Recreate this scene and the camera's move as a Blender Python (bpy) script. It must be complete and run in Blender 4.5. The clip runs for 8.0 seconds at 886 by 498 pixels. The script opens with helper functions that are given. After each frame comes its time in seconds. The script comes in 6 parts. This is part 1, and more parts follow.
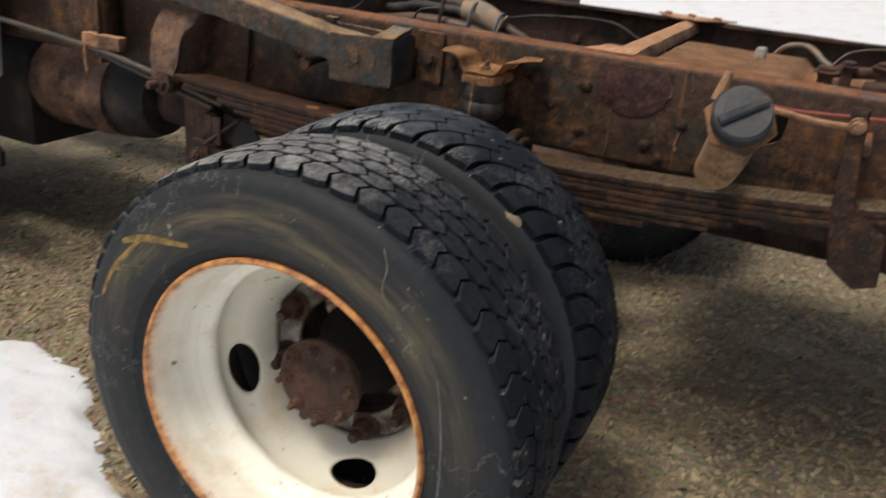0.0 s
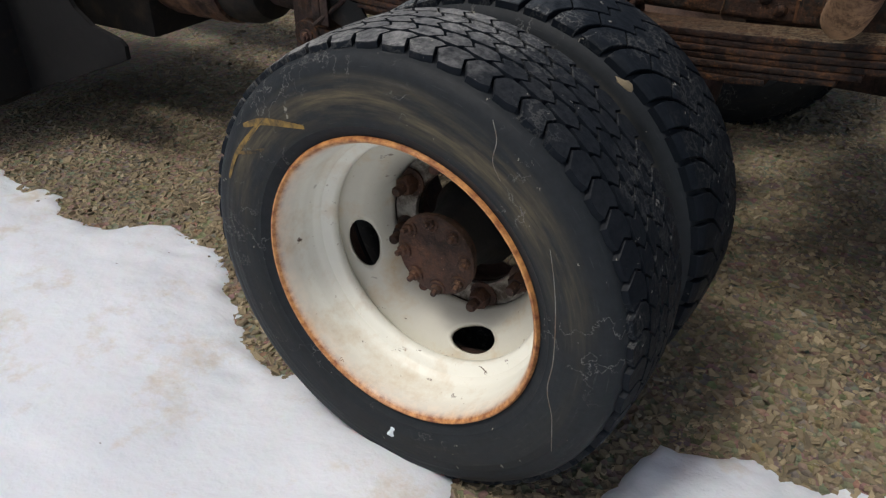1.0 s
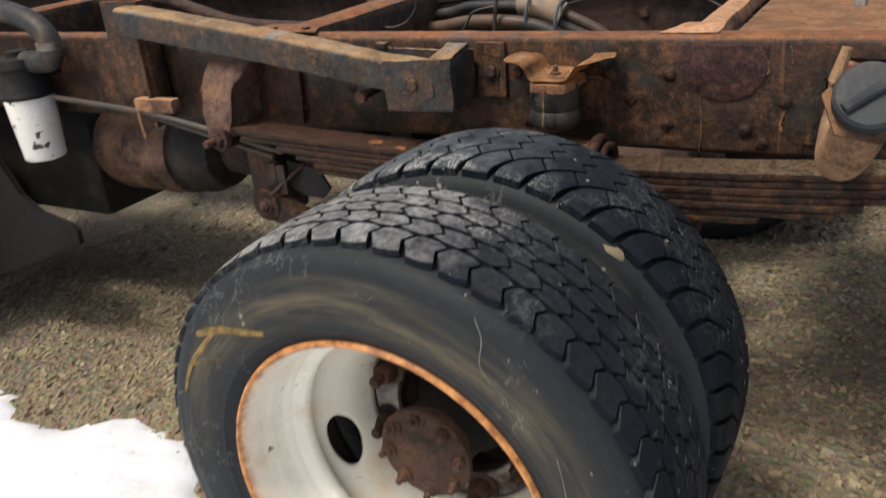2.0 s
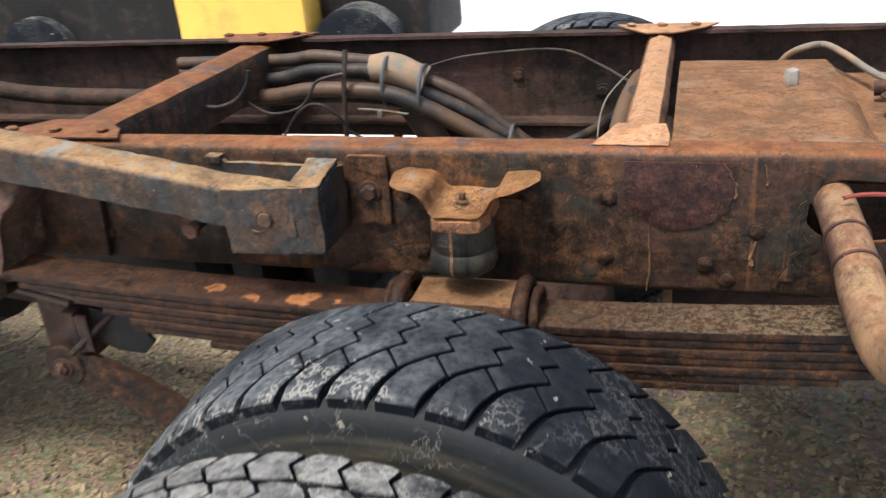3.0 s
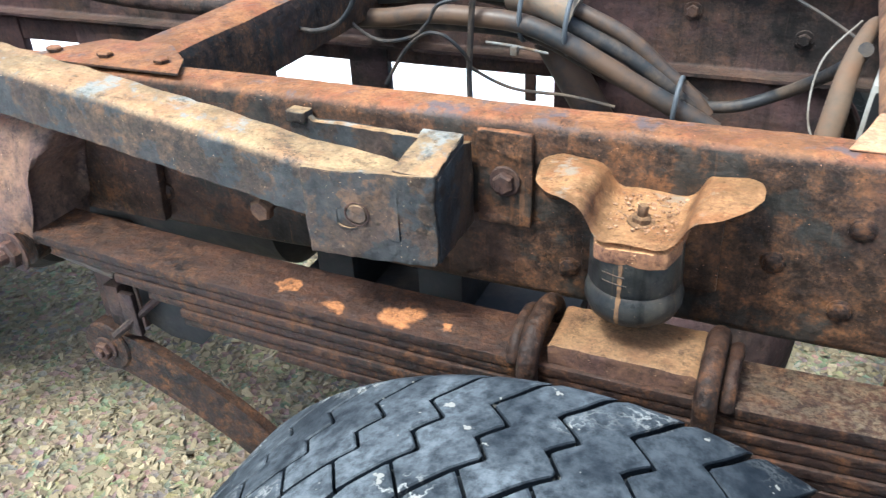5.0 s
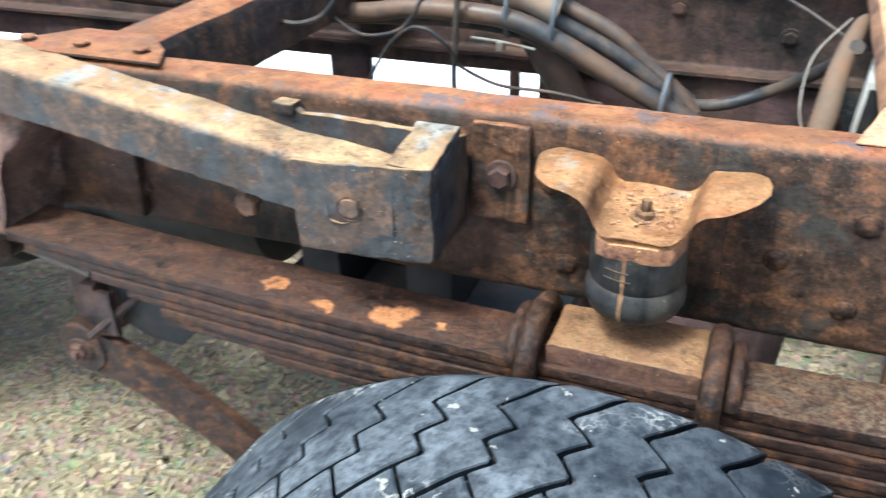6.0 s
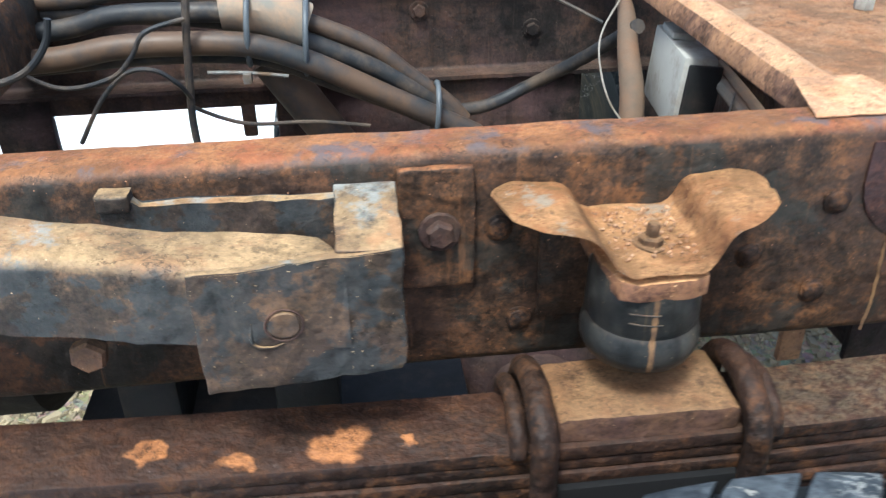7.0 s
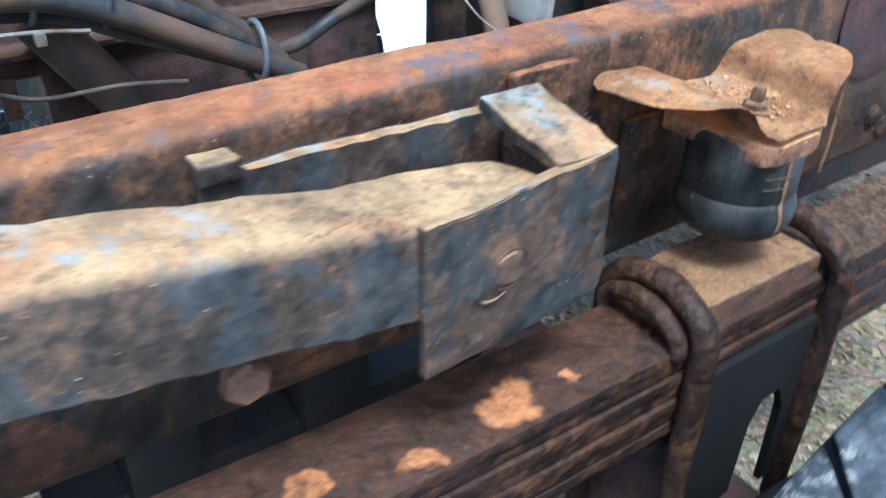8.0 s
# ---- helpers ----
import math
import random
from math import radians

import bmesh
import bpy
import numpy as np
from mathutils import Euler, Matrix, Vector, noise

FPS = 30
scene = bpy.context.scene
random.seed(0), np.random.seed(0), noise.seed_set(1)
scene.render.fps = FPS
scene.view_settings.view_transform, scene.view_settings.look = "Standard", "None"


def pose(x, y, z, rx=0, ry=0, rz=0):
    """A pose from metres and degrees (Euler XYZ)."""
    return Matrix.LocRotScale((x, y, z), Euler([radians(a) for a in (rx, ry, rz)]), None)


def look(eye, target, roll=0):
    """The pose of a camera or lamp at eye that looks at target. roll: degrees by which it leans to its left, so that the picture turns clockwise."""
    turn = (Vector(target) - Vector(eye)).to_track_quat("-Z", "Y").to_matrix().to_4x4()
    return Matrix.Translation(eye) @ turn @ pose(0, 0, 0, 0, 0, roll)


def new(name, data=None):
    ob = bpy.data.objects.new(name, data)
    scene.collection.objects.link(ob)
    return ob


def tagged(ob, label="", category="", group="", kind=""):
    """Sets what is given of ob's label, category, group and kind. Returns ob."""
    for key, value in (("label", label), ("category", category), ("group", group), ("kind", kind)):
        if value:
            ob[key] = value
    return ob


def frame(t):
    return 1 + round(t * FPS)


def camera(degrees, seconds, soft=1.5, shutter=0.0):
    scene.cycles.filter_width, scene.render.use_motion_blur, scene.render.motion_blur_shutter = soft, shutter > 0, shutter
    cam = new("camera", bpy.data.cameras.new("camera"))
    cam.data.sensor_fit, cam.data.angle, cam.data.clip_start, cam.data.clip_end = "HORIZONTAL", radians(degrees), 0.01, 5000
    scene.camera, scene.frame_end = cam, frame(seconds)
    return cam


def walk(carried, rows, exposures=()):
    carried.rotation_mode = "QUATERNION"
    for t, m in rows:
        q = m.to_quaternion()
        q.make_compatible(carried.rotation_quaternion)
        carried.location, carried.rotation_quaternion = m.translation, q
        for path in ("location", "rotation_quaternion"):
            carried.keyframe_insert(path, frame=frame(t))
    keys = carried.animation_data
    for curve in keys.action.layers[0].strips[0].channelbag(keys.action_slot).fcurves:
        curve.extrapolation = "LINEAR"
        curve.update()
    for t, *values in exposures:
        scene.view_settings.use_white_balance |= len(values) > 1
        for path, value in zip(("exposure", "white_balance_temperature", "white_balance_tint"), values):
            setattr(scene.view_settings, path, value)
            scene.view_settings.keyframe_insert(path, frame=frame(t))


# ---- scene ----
cam = camera(55.3, 8.0, soft=1.3, shutter=0.3)
PATH = [
    (0, 0.672, -0.900, 1.169, 24.48, -22.69, 5.23),
    (0.2, 0.667, -0.913, 1.173, 27.54, -25.47, 3.37),
    (0.5, 0.672, -0.922, 1.172, 31.81, -29.33, 0.73),
    (0.8, 0.682, -0.914, 1.171, 32.83, -31.19, -0.22),
    (1, 0.686, -0.914, 1.173, 32.85, -31.43, -0.76),
    (1.2, 0.684, -0.914, 1.175, 32.53, -30.71, -1.42),
    (1.5, 0.672, -0.908, 1.177, 32.24, -28.83, -2.86),
    (1.8, 0.637, -0.841, 1.200, 31.87, -25.36, -4.93),
    (2, 0.598, -0.755, 1.207, 31.00, -23.82, -5.86),
    (2.2, 0.556, -0.670, 1.220, 30.11, -23.03, -6.43),
    (3.3, 0.229, -0.267, 1.303, 12.35, -25.90, -3.67),
    (3.5, 0.207, -0.228, 1.293, 10.32, -26.64, -3.11),
    (3.8, 0.199, -0.131, 1.274, 9.19, -28.31, -1.96),
    (4, 0.201, -0.080, 1.265, 10.24, -28.93, -1.70),
    (4.2, 0.195, -0.038, 1.258, 12.89, -29.75, -1.71),
    (4.5, 0.168, -0.008, 1.249, 19.82, -31.01, -2.81),
    (4.7, 0.147, -0.008, 1.247, 22.91, -30.99, -3.25),
    (5.8, 0.108, -0.013, 1.236, 26.71, -30.35, -3.11),
    (6, 0.094, 0.001, 1.227, 22.94, -30.60, -1.95),
    (6.2, 0.047, 0.032, 1.208, 15.26, -30.74, -0.60),
    (6.5, -0.052, 0.077, 1.195, 4.61, -30.06, 0.45),
    (6.8, -0.161, 0.115, 1.197, -2.83, -29.71, -0.12),
    (7, -0.227, 0.157, 1.178, -6.28, -30.14, -0.98),
    (7.2, -0.284, 0.208, 1.164, -9.77, -30.73, -1.36),
    (7.5, -0.372, 0.291, 1.142, -19.78, -32.51, -0.44),
    (7.8, -0.459, 0.333, 1.117, -29.45, -32.89, 1.08),
    (8, -0.556, 0.353, 1.105, -35.81, -32.75, 1.37),
]
EXPOSURES = [(0.0, 0.0, 7050, 9), (0.5, -0.13, 6450, 8), (1.0, -0.42, 6500, 9), (1.6, -0.45, 6650, 8), (2.2, 0.65, 6950, 10), (3.4, 0.82, 6400, 6), (4.0, 1.03, 6050, 2), (4.7, 1.43, 5600, 0), (5.8, 1.83, 5650, 0), (6.5, 1.35, 5600, 0), (7.3, 1.27, 5700, 0), (8.0, 1.44, 4930, 0)]
walk(cam, [(t, pose(x, y, z, 90 + pitch, 0, yaw) @ pose(0, 0, 0, 0, 0, roll)) for t, x, y, z, yaw, pitch, roll in PATH], EXPOSURES)

# world and sun: bright, hazy winter sky
world = bpy.data.worlds.new("winter_sky")
scene.world = world
world.use_nodes = True
wn = world.node_tree.nodes
sky = wn.new("ShaderNodeTexSky")
sky.sky_type = "NISHITA"
sky.sun_disc = False
sky.sun_elevation = radians(63)
sky.sun_rotation = radians(206)
sky.air_density = 1.0
sky.dust_density = 5.0
world.node_tree.links.new(sky.outputs[0], wn["Background"].inputs[0])
wn["Background"].inputs[1].default_value = 0.135
sun_data = bpy.data.lights.new("sun", "SUN")
sun_data.energy, sun_data.angle, sun_data.color = 2.4, radians(13), (1.0, 0.96, 0.9)
sun = new("sun", sun_data)
sun.matrix_world = look((-0.45, -0.92, 2.05), (0, 0, 0))


# ---------- materials ----------
def material(name):
    m = bpy.data.materials.new(name)
    m.use_nodes = True
    return m, m.node_tree.nodes, m.node_tree.links, m.node_tree.nodes["Principled BSDF"]


def noise_node(nodes, links, co, scale, detail=6.0, rough=0.6, stretch=None):
    if stretch:
        mp = nodes.new("ShaderNodeMapping")
        mp.inputs["Scale"].default_value = stretch
        links.new(co, mp.inputs["Vector"])
        co = mp.outputs[0]
    n = nodes.new("ShaderNodeTexNoise")
    n.inputs["Scale"].default_value, n.inputs["Detail"].default_value, n.inputs["Roughness"].default_value = scale, detail, rough
    links.new(co, n.inputs["Vector"])
    return n.outputs["Fac"]


def ramp(nodes, links, fac, stops):
    r = nodes.new("ShaderNodeValToRGB")
    e = r.color_ramp.elements
    while len(e) < len(stops):
        e.new(0.5)
    for k, (p, c) in zip(e, stops):
        k.position = p
        k.color = (*c, 1) if isinstance(c, tuple) else (c, c, c, 1)
    links.new(fac, r.inputs[0])
    return r.outputs[0]


def mix(nodes, links, fac, a, b):
    n = nodes.new("ShaderNodeMix")
    n.data_type = "RGBA"
    for sock, v in ((n.inputs[0], fac), (n.inputs[6], a), (n.inputs[7], b)):
        if isinstance(v, (int, float)):
            sock.default_value = v
        elif isinstance(v, tuple):
            sock.default_value = (*v, 1)
        else:
            links.new(v, sock)
    return n.outputs[2]


def bump(nodes, links, height, bsdf, strength, distance, before=None):
    b = nodes.new("ShaderNodeBump")
    b.inputs["Strength"].default_value, b.inputs["Distance"].default_value = strength, distance
    links.new(height, b.inputs["Height"])
    if before:
        links.new(before, b.inputs["Normal"])
    links.new(b.outputs[0], bsdf.inputs["Normal"])
    return b.outputs[0]


def calc(nodes, links, op, a, b):
    n = nodes.new("ShaderNodeMath")
    n.operation = op
    n.use_clamp = True
    for s, v in ((n.inputs[0], a), (n.inputs[1], b)):
        if isinstance(v, (int, float)):
            s.default_value = v
        else:
            links.new(v, s)
    return n.outputs[0]


def coords(nodes):
    return nodes.new("ShaderNodeTexCoord").outputs["Object"]


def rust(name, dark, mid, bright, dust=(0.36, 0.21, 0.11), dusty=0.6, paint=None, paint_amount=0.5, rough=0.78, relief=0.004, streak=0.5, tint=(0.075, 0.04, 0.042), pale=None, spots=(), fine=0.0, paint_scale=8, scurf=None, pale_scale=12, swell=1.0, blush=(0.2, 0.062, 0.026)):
    """Scaling rust in many sizes: black pits, red-brown scale, orange blooms, runs, and loose dust on faces that look
    up; that dust colour also carries part of the light on top faces.
    """
    m, n, l, b = material(name)
    co = coords(n)
    n1 = noise_node(n, l, co, 9, 15, 0.7)
    n2 = noise_node(n, l, co, 48, 14, 0.76)
    n3 = noise_node(n, l, co, 230, 8, 0.75)
    v = calc(n, l, "ADD", calc(n, l, "MULTIPLY", n1, 0.5 - fine), calc(n, l, "ADD", calc(n, l, "MULTIPLY", n2, 0.32 + 0.7 * fine), calc(n, l, "MULTIPLY", n3, 0.18 + 0.3 * fine)))
    base = ramp(n, l, v, [(0.39, tuple(0.35 * k for k in dark)), (0.455, dark), (0.505, mid), (0.55, tuple(0.5 * (p + q) for p, q in zip(mid, bright))), (0.6, bright), (0.67, tuple(min(1, 1.35 * k) for k in bright))])
    base = mix(n, l, calc(n, l, "MULTIPLY", ramp(n, l, noise_node(n, l, co, 3.3, 10, 0.68), [(0.46, 0.0), (0.6, 1.0)]), 0.55), base, mix(n, l, n2, tuple(0.4 * k for k in tint), tuple(1.5 * k for k in tint)))
    if paint:
        where = noise_node(n, l, co, paint_scale, 13, 0.68)
        peel = ramp(n, l, where, [(0.63 - 0.25 * paint_amount, 0.0), (0.66 - 0.25 * paint_amount, 1.0)])
        shade = mix(n, l, ramp(n, l, n2, [(0.35, 0.0), (0.65, 1.0)]), tuple(0.4 * k for k in paint), tuple(1.25 * k for k in paint))
        base = mix(n, l, calc(n, l, "MULTIPLY", peel, 0.8), base, shade)
    if streak:
        runs = ramp(n, l, noise_node(n, l, co, 5, 9, 0.7, (9, 9, 0.7)), [(0.52, 0.0), (0.66, 1.0)])
        base = mix(n, l, calc(n, l, "MULTIPLY", runs, streak), base, tuple(0.4 * k for k in dark))
        drip = ramp(n, l, noise_node(n, l, co, 8, 9, 0.7, (10, 10, 0.4)), [(0.6, 0.0), (0.68, 1.0)])
        base = mix(n, l, calc(n, l, "MULTIPLY", drip, 0.45 * streak), base, dust)
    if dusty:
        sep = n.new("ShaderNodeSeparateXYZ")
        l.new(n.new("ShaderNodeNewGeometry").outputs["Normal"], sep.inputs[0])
        # Paler by upward slope: dust, with some top light put into its colour.
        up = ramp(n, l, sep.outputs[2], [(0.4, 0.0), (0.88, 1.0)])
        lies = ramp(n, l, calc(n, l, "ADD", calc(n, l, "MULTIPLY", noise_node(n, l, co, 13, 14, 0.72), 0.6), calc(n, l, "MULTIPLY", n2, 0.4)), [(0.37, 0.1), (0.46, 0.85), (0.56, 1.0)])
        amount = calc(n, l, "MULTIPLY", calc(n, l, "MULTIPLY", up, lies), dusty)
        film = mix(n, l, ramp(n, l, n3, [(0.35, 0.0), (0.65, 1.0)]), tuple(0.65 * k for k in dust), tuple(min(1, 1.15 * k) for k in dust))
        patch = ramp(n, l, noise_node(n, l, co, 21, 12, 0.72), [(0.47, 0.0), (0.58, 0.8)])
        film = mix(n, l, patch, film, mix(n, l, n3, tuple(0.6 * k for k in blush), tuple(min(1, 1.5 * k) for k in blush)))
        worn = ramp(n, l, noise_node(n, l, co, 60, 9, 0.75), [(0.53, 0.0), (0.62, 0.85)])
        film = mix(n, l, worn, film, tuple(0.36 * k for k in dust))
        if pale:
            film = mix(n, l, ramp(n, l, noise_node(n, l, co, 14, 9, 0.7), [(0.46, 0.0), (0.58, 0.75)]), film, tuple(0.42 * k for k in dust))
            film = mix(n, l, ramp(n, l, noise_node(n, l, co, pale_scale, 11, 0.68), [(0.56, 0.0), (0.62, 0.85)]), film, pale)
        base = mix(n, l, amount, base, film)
    if scurf:
        axis = n.new("ShaderNodeSeparateXYZ")
        l.new(co, axis.inputs[0])
        along = n.new("ShaderNodeMapRange")
        along.inputs[1].default_value, along.inputs[2].default_value = 0.02, 0.5
        l.new(axis.outputs[0], along.inputs[0])
        flecks = ramp(n, l, noise_node(n, l, co, 115, 9, 0.8), [(0.47, 0.0), (0.54, 1.0)])
        base = mix(n, l, calc(n, l, "MULTIPLY", calc(n, l, "MULTIPLY", flecks, up), along.outputs[0]), base, scurf)
    for x, y, r in spots:
        wobble = n.new("ShaderNodeVectorMath")
        wobble.operation = "MULTIPLY_ADD"
        jig = n.new("ShaderNodeTexNoise")
        jig.inputs["Scale"].default_value, jig.inputs["Detail"].default_value = 45, 8
        l.new(co, jig.inputs["Vector"])
        l.new(jig.outputs["Color"], wobble.inputs[0])
        wobble.inputs[1].default_value = (0.05, 0.05, 0)
        l.new(co, wobble.inputs[2])
        flat = n.new("ShaderNodeVectorMath")
        flat.operation = "MULTIPLY"
        l.new(wobble.outputs[0], flat.inputs[0])
        flat.inputs[1].default_value = (1, 1.15, 0)
        gap = n.new("ShaderNodeVectorMath")
        gap.operation = "DISTANCE"
        l.new(flat.outputs[0], gap.inputs[0])
        gap.inputs[1].default_value = (x + 0.025, 1.15 * (y + 0.025), 0)
        bloom = n.new("ShaderNodeMapRange")
        bloom.inputs[1].default_value, bloom.inputs[2].default_value = r * 1.15, r * 0.75
        l.new(gap.outputs["Value"], bloom.inputs[0])
        base = mix(n, l, calc(n, l, "MULTIPLY", calc(n, l, "MULTIPLY", bloom.outputs[0], ramp(n, l, n2, [(0.36, 0.35), (0.52, 1.0)])), 0.85), base, mix(n, l, n2, (0.2, 0.075, 0.028), (0.46, 0.2, 0.075)))
    pits = ramp(n, l, noise_node(n, l, co, 120, 4, 0.6), [(0.3, 1.0), (0.38, 0.0)])
    base = mix(n, l, calc(n, l, "MULTIPLY", pits, 0.5), base, tuple(0.3 * k for k in dark))
    crease = ramp(n, l, noise_node(n, l, co, 34, 6, 0.62), [(0.487, 0.0), (0.5, 1.0), (0.513, 0.0)])
    some = ramp(n, l, noise_node(n, l, co, 11, 4, 0.6), [(0.5, 0.0), (0.6, 1.0)])
    base = mix(n, l, calc(n, l, "MULTIPLY", calc(n, l, "MULTIPLY", crease, some), 0.75), base, tuple(0.35 * k for k in dark))
    specks = ramp(n, l, noise_node(n, l, co, 330, 2, 0.5), [(0.73, 0.0), (0.755, 0.8)])
    base = mix(n, l, specks, base, tuple(min(0.7, 1.2 * k + 0.06) for k in dust))
    l.new(base, b.inputs["Base Color"])
    l.new(ramp(n, l, n2, [(0.3, rough - 0.2), (0.7, min(1.0, rough + 0.12))]), b.inputs["Roughness"])
    b.inputs["Specular IOR Level"].default_value = 0.25
    warp = n.new("ShaderNodeVectorMath")
    warp.operation = "MULTIPLY_ADD"
    wn = n.new("ShaderNodeTexNoise")
    wn.inputs["Scale"].default_value, wn.inputs["Detail"].default_value = 24, 5
    l.new(co, wn.inputs["Vector"])
    l.new(wn.outputs["Color"], warp.inputs[0])
    warp.inputs[1].default_value = (0.045, 0.045, 0.045)
    l.new(co, warp.inputs[2])
    plates = n.new("ShaderNodeTexVoronoi")
    plates.inputs["Scale"].default_value = 62
    l.new(warp.outputs[0], plates.inputs["Vector"])
    first = bump(n, l, noise_node(n, l, co, 17, 4, 0.52), b, 1.0, relief * 2.2 * swell)
    second = bump(n, l, noise_node(n, l, co, 95, 4, 0.55), b, 1.0, relief * 0.55, first)
    bump(n, l, ramp(n, l, plates.outputs["Color"], [(0.3, 0.0), (0.42, 0.55), (0.56, 0.6), (0.64, 1.0)]), b, 0.8, relief * 0.22, second)
    return m


def plain(name, colour, rough=0.6, metal=0.0, vary=0.25, scale=40, relief=0.0008, dirt=None, dirt_amount=0.4):
    m, n, l, b = material(name)
    co = coords(n)
    f = noise_node(n, l, co, scale, 7, 0.65)
    c = mix(n, l, f, tuple(max(0, v * (1 - vary)) for v in colour), tuple(min(1, v * (1 + vary)) for v in colour))
    if dirt:
        d = ramp(n, l, noise_node(n, l, co, scale * 0.3, 8, 0.7), [(0.6 - 0.3 * dirt_amount, 0.0), (0.78 - 0.3 * dirt_amount, 1.0)])
        c = mix(n, l, d, c, dirt)
    l.new(c, b.inputs["Base Color"])
    l.new(ramp(n, l, f, [(0.25, max(0.05, rough - 0.12)), (0.75, min(1, rough + 0.12))]), b.inputs["Roughness"])
    b.inputs["Metallic"].default_value = metal
    b.inputs["Specular IOR Level"].default_value = 0.28
    bump(n, l, noise_node(n, l, co, scale * 3, 4, 0.52), b, 0.8, relief)
    return m


def veins(n, l, co, scale, width, where_scale, where):
    """Thin wandering lines, only in some places."""
    line = ramp(n, l, noise_node(n, l, co, scale, 5, 0.6), [(0.5 - width, 0.0), (0.5, 1.0), (0.5 + width, 0.0)])
    return calc(n, l, "MULTIPLY", line, ramp(n, l, noise_node(n, l, co, where_scale, 3, 0.5), [(where, 0.0), (where + 0.06, 1.0)]))


def tread_rubber(name, dust=(0.105, 0.118, 0.13), least=0.2):
    """Blue-black rubber, scuffed pale and marbled with dried mud where the blocks have worn; shade is painted in
    towards +x.
    """
    m, n, l, b = material(name)
    geo = n.new("ShaderNodeNewGeometry")
    co = geo.outputs["Position"]
    f = noise_node(n, l, co, 11, 6, 0.62)
    g = noise_node(n, l, co, 85, 7, 0.7)
    c = mix(n, l, g, (0.003, 0.0045, 0.0065), (0.011, 0.0145, 0.02))
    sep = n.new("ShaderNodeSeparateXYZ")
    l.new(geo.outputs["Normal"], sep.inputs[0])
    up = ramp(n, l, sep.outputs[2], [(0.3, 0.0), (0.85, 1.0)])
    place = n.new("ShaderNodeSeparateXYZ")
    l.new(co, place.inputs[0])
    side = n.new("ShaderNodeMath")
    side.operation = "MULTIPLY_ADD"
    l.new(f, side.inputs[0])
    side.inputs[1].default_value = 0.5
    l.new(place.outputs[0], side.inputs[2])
    # Pale film thins towards +x: the tyres' shaded side, put into the colour.
    lit_side = n.new("ShaderNodeMapRange")
    lit_side.inputs[1].default_value, lit_side.inputs[2].default_value = 0.42, 0.29
    l.new(side.outputs[0], lit_side.inputs[0])
    up = calc(n, l, "MULTIPLY", up, calc(n, l, "MAXIMUM", lit_side.outputs[0], 0.08))
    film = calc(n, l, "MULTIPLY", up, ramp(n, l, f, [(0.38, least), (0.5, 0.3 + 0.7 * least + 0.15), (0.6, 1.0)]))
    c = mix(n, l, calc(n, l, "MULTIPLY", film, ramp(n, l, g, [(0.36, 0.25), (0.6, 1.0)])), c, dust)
    marble = calc(n, l, "MULTIPLY", veins(n, l, co, 52, 0.04, 6, 0.48), calc(n, l, "ADD", up, 0.12))
    c = mix(n, l, calc(n, l, "MULTIPLY", marble, 0.9), c, (0.3, 0.3, 0.28))
    chips = ramp(n, l, noise_node(n, l, co, 48, 3, 0.6), [(0.69, 0.0), (0.71, 0.75)])
    c = mix(n, l, chips, c, (0.26, 0.25, 0.22))
    l.new(c, b.inputs["Base Color"])
    l.new(ramp(n, l, f, [(0.3, 0.45), (0.7, 0.75)]), b.inputs["Roughness"])
    b.inputs["Specular IOR Level"].default_value = 0.08
    bump(n, l, noise_node(n, l, co, 110, 4, 0.55), b, 0.8, 0.0012)
    return m


